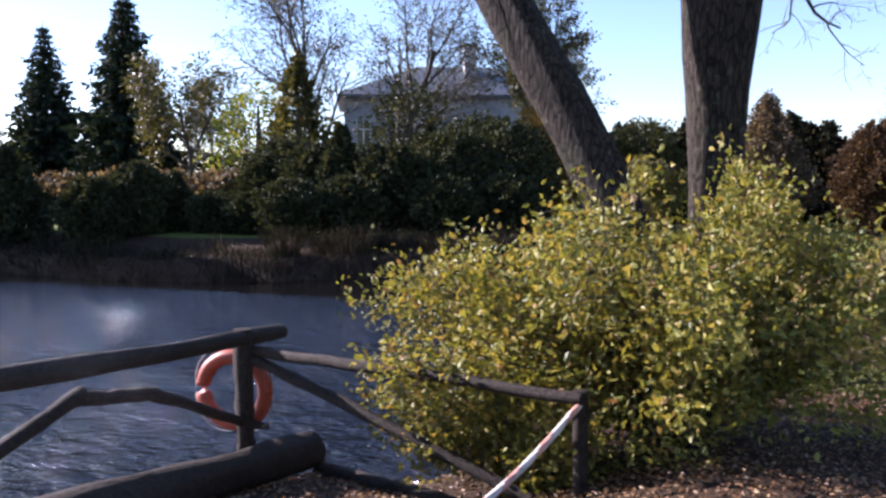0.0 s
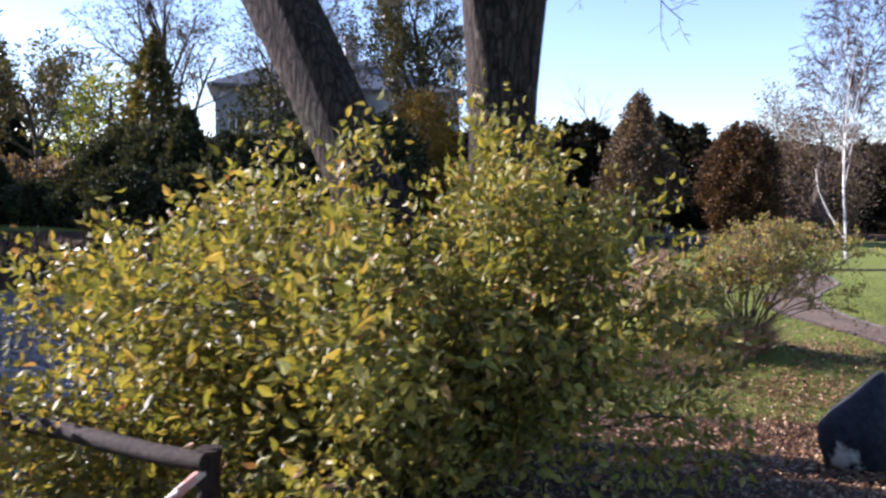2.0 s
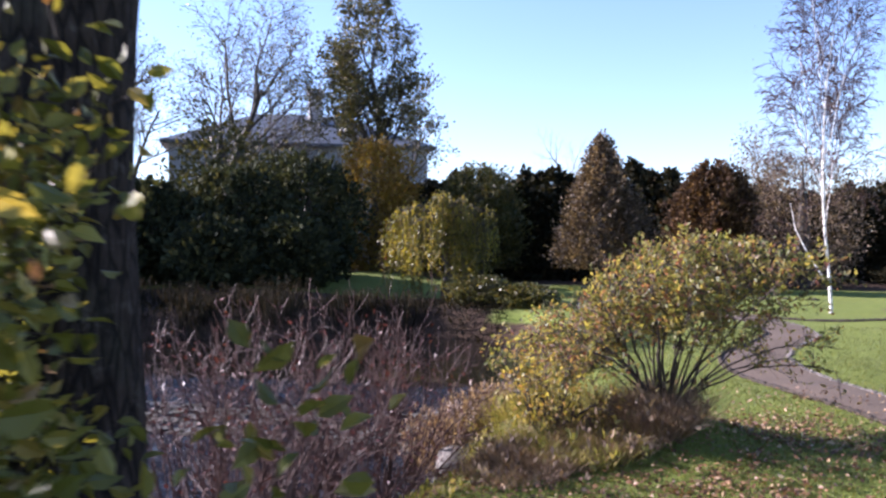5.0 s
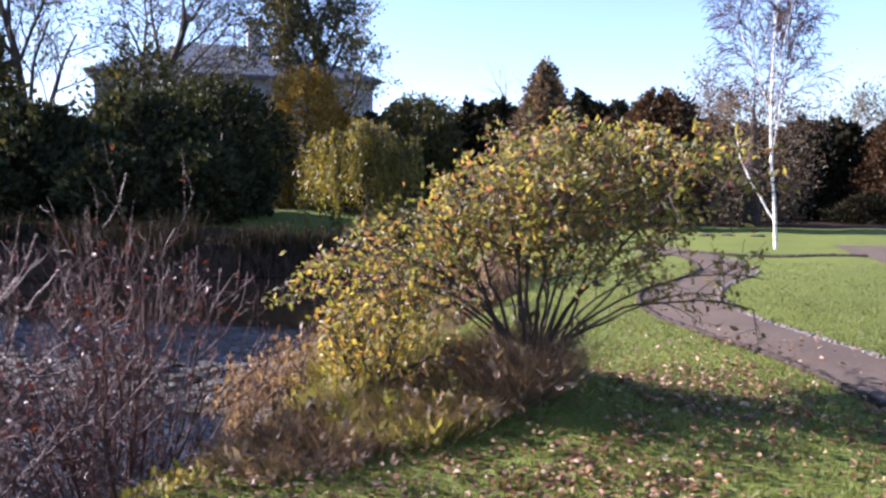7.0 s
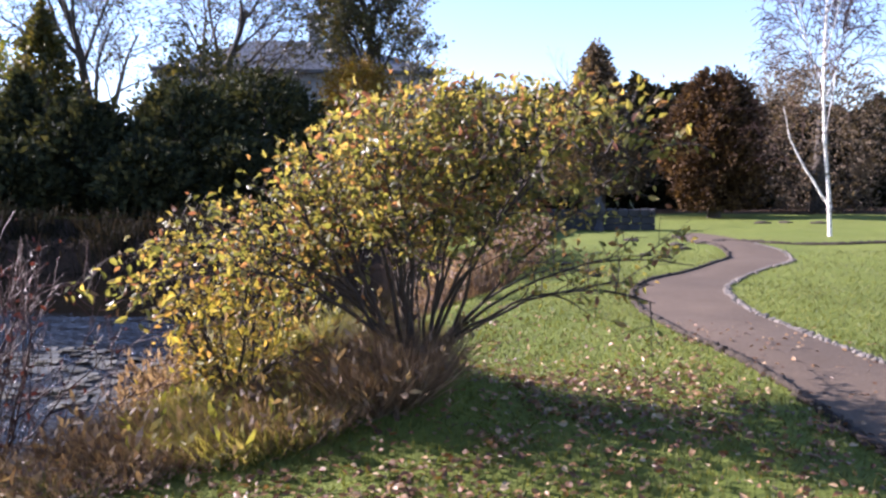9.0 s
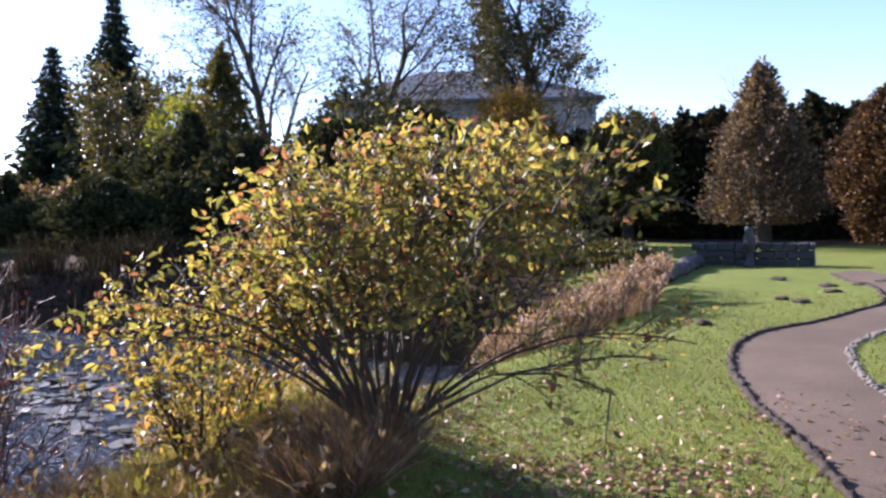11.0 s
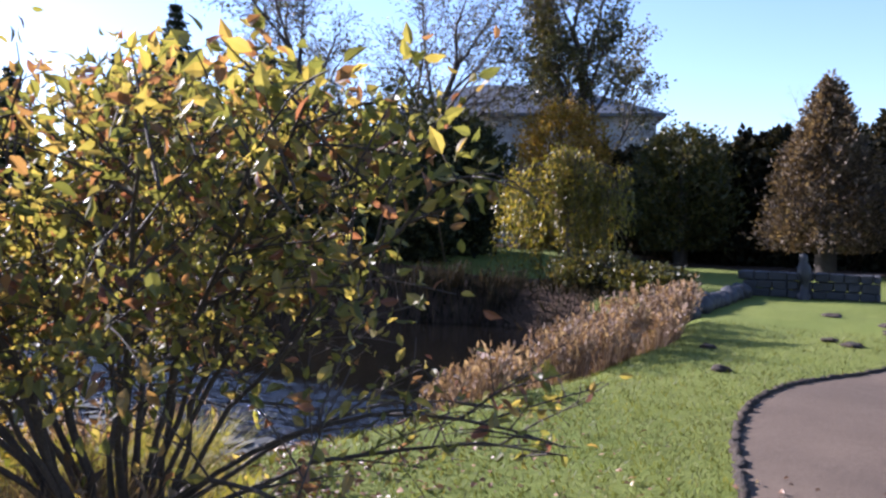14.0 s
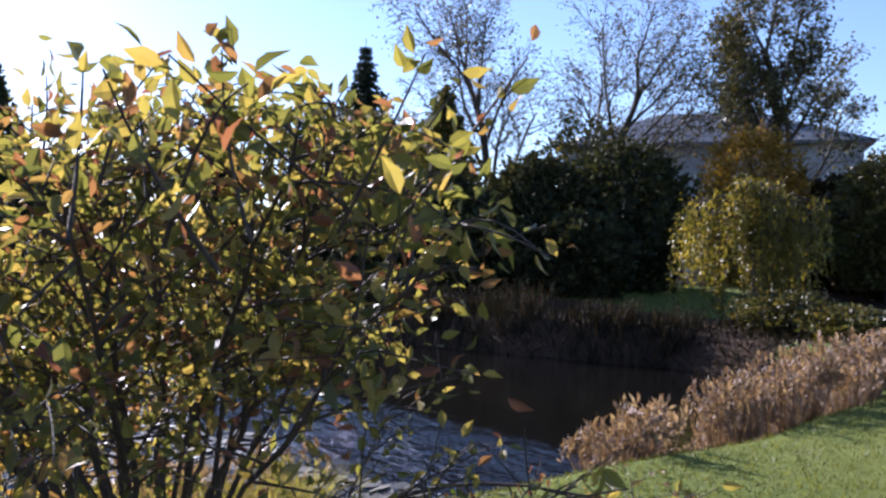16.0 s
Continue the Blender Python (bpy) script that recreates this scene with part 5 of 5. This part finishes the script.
for n, (x, y, w) in enumerate([(3.37, 19.2, 0.13), (4.35, 25.0, 0.2), (4.9, 25.3, 0.2), (4.5, 24.0, 0.18), (4.2, 22.0, 0.16), (3.9, 22.4, 0.14), (6.7, 33.5, 0.28), (8.1, 33.0, 0.28), (7.3, 33.6, 0.24), (2.7, 21.1, 0.12), (3.4, 26.0, 0.2), (5.2, 26.0, 0.18)]):
    rock("molehill", (x, y), (w * 0.8, w * 0.7, 0.045), "small dark molehill on the lawn", "soil", 200 + n, "molehill", sink=0.03, rough_amt=0.5)

# -- path edging: cut turf on one side, small pale stones on the other
q = Geo()
r = np.random.default_rng(33)
side = np.stack([left_edge[:, 0], left_edge[:, 1], height(left_edge[:, 0], left_edge[:, 1]) + 0.012], -1)
dense_line = np.stack([np.interp(np.linspace(0, 119, 480), np.arange(120), side[:, k]) for k in range(3)], -1)
dense_line[:, :2] += r.normal(size=(480, 2)) * 0.012
q.tube(dense_line, 0.031 * r.uniform(0.4, 1.5, (480, 7)), 7)
tagged(q.make("path_edging", M["soil"]), "dark cut turf edge along the gravel path", "edging", kind="structure")

q = Geo()
t = np.linspace(0, 1, 60)
line = np.stack([5.2 + 3.8 * t, 26.3 - 0.75 * np.sin(np.pi * np.clip(t * 1.6, 0, 1) / 2) + 0.02 * np.sin(17 * t)], -1)
q.tube(np.column_stack([line, height(line[:, 0], line[:, 1]) + 0.01]), 0.05 * r.uniform(0.5, 1.4, (60, 6)), 6)
tagged(q.make("lawn_edging", M["soil"]), "dark cut turf edge across the lawn", "edging", kind="structure")

shapes = []
for n in range(5):
    bm = bmesh.new()
    bmesh.ops.create_icosphere(bm, subdivisions=1, radius=0.028)
    for v in bm.verts:
        v.co = Vector((v.co.x * 1.25, v.co.y, v.co.z * 0.8)) * (1 + 0.3 * noise.noise(v.co * 30 + Vector((n, 0, 0))))
    mesh = bpy.data.meshes.new("edging_stone")
    bm.to_mesh(mesh)
    bm.free()
    mesh.materials.append(M["stone"])
    shapes.append(mesh)
row_of_stones = thing("stone_edging", (*right_edge[40], gz(*right_edge[40])), "row of small pale stones edging the gravel path", "edging")
along = np.stack([np.interp(np.linspace(34, 110, 290), np.arange(120), right_edge[:, k]) for k in (0, 1)], -1)
for n, (x, y) in enumerate(along):
    st = new("edging_stone", shapes[n % 5])
    st.parent = row_of_stones
    c = row_of_stones.matrix_world.translation
    st.matrix_basis = pose(x + r.normal() * 0.02 - c.x, y + r.normal() * 0.02 - c.y, gz(x, y) + 0.015 - c.z, 0, 0, r.uniform(0, 360)) @ Matrix.Scale(r.uniform(0.6, 1.15), 4)


# -- second arm of the path, far right
q = Geo()
line = np.array([(9.2, 29.5), (9.0, 25.7), (8.9, 23.0), (9.6, 20.0), (11.5, 17)], float)
t = np.linspace(0, 4, 40)
mid = np.stack([np.interp(t, np.arange(5), line[:, k]) for k in (0, 1)], -1)
wide = mid + np.array([3.0, 0.4])
m = np.stack([mid, mid * 0.5 + wide * 0.5, wide], 1)
k = (np.arange(39)[:, None] * 3 + np.arange(2)[None]).ravel()
q.add(np.concatenate([m, (height(m[..., 0], m[..., 1]) + 0.014)[..., None]], -1).reshape(-1, 3), np.stack([k, k + 1, k + 4, k + 3], -1))
tagged(q.make("gravel_yard", M["gravel"]), "open reddish gravel area beyond the lawn", "path", kind="structure")

dense("box_hedge", (15.0, 45.0), "clipped dark box hedge", 1.25, 3.6, "block", "leaf_hedge", 9000, 0.14, 140, "hedge")
dense("garden_shrub", (12.9, 51.5), "small rounded green garden shrub", 0.95, 1.5, "egg", "leaf_green", 2500, 0.12, 141, "shrub")
dense("garden_shrub", (14.4, 51.3), "small rounded green garden shrub", 0.95, 1.6, "egg", "leaf_olive", 2500, 0.12, 142, "shrub")
dense("bank_shrub", (-2.1, 29.0), "low dark shrub at the head of the pond", 0.9, 2.2, "egg", "leaf_olive", 3500, 0.13, 143, "shrub")
dense("bank_shrub", (-0.6, 28.4), "low dark shrub at the head of the pond", 0.7, 1.8, "egg", "leaf_olive", 3000, 0.12, 144, "shrub")

# -- lily pads
r = np.random.default_rng(44)
q = Geo()
for n in range(420):
    x, y = r.uniform(-5.2, 0.4), r.uniform(13.9, 16.6)
    if pond_distance(np.array([x]), np.array([y]))[0] > -0.1 or y > 16.6 - 0.35 * math.sin(x * 1.1) ** 2 or y < 14.1 - 0.12 * (x + 0.4):
        continue
    rad, spin, tilt = r.uniform(0.06, 0.13), r.uniform(0, 6.28), r.normal(size=2) * 0.10
    a = spin + np.linspace(0.25, 6.03, 11)
    rim = np.stack([np.cos(a) * rad, np.sin(a) * rad, np.cos(a) * rad * tilt[0] + np.sin(a) * rad * tilt[1]], -1)
    rim[:, 2] += 0.008 * np.abs(np.sin(2 * a))
    z0 = WATER + 0.014 + 0.006 * r.random()
    pad = np.vstack([[0, 0, 0], rim]) + np.array([x, y, z0])
    q.add(pad, [(0, j, j + 1) for j in range(1, 11)])
tagged(q.make("lily_pads", M["lily"], smooth=False), "mat of browning lily pads on the pond", "lily pads", kind="stuff")

# -- fallen leaves and lawn blades
def scatter(count, xr, yr, keep, seed):
    r = np.random.default_rng(seed)
    x, y = r.uniform(*xr, count), r.uniform(*yr, count)
    ok = keep(x, y, r.random(count)) & (pond_distance(x, y) > 0.35)
    return x[ok], y[ok]


def on_path(x, y):
    l = np.interp(y, left_edge[:, 1], left_edge[:, 0])
    rr = np.interp(y, right_edge[:, 1], right_edge[:, 0])
    return (x > l) & (x < rr)


x, y = scatter(56000, (-4.2, 6.5), (-1.5, 11.0), lambda x, y, u: u < 0.12 + 0.88 * soil_and_shade_at(x, y), 301)
x2, y2 = scatter(84000, (1.2, 9.5), (7.0, 17.5), lambda x, y, u: (u < 0.85 * (0.25 + 0.75 * smooth_step(-0.15, 0.5, np.sin(1.9 * x + 0.7 * y) * np.sin(1.6 * y - 0.9 * x) + 0.5 * np.sin(8.3 * x + 2 * y) * np.sin(7.1 * y - 1.5 * x)))
                 * smooth_step(17.5, 12.5, y + 0.25 * x)) & ~(on_path(x, y) & (u > 0.06)), 302)
x, y = np.concatenate([x, x2]), np.concatenate([y, y2])
n = len(x)
litter = Geo()
litter.leaves(np.stack([x, y, height(x, y) + 0.018 + 0.022 * rng.random(n)], -1), np.stack([rng.normal(size=n), rng.normal(size=n), 0.22 * rng.normal(size=n)], -1), 0.044 * rng.uniform(0.5, 1.35, n), 0.42, True, 2.2)
tagged(litter.make("fallen_leaves", M["litter"], smooth=False), "scattered tan and brown fallen leaves", "fallen leaves", kind="stuff")

x, y = scatter(210000, (0.6, 10.5), (6.8, 24.0), lambda x, y, u: (u < 1.0 - 0.85 * smooth_step(11, 24, y)) & (soil_and_shade_at(x, y) < 0.5) & ~on_path(x, y), 303)
n = len(x)
lawn = Geo()
base = np.stack([x, y, height(x, y) - 0.004], -1)
lawn.blades(base, base + np.stack([rng.normal(size=n) * 0.018, rng.normal(size=n) * 0.018, rng.uniform(0.018, 0.05, n)], -1), rng.uniform(0.004, 0.009, n))
tagged(lawn.make("lawn_grass", M["grass_lawn"], smooth=False), "short green lawn grass", "grass", kind="stuff")

# dark blades added over the far bank; their colour stands for its shade
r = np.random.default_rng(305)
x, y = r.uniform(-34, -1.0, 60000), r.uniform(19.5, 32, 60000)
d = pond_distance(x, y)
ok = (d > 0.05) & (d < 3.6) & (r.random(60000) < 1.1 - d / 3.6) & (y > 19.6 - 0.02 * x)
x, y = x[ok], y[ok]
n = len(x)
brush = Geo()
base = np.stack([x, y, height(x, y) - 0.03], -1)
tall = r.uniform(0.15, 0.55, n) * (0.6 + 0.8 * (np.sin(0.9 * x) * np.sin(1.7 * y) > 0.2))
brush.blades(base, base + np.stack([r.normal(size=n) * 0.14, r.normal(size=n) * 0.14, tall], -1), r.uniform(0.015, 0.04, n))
tagged(brush.make("bank_shade_brush", M["brush"], smooth=False), "withered undergrowth added to darken the far bank, shade in its colour", "undergrowth", kind="stuff")

# -- the outermost leaves of the arching shrub, each a piece of its own
leaf_shapes = []
for n in range(6):
    q = Geo()
    q.leaves([(0, 0, 0)], [(0, 1, -0.1 * n)], 0.062, 0.32, True)
    ob = q.make("leaf", M["leaf_turn_single"], turning)
    leaf_shapes.append(ob.data)
    scene.collection.objects.unlink(ob)
    bpy.data.objects.remove(ob)
outer = [p for p, _ in turning_tips if p[0] > 0.2 and p[1] < 0.3 and p[2] > 0.7]
r = np.random.default_rng(306)
for n in range(280):
    p = outer[int(r.integers(0, len(outer)))] + r.normal(size=3) * 0.05
    lf = new("leaf", leaf_shapes[n % 6])
    lf.parent = turning
    lf.matrix_basis = pose(*[float(c) for c in p], float(r.uniform(-70, 60)), float(r.uniform(-60, 60)), float(r.uniform(0, 360))) @ Matrix.Scale(float(r.uniform(0.6, 1.0)), 4)
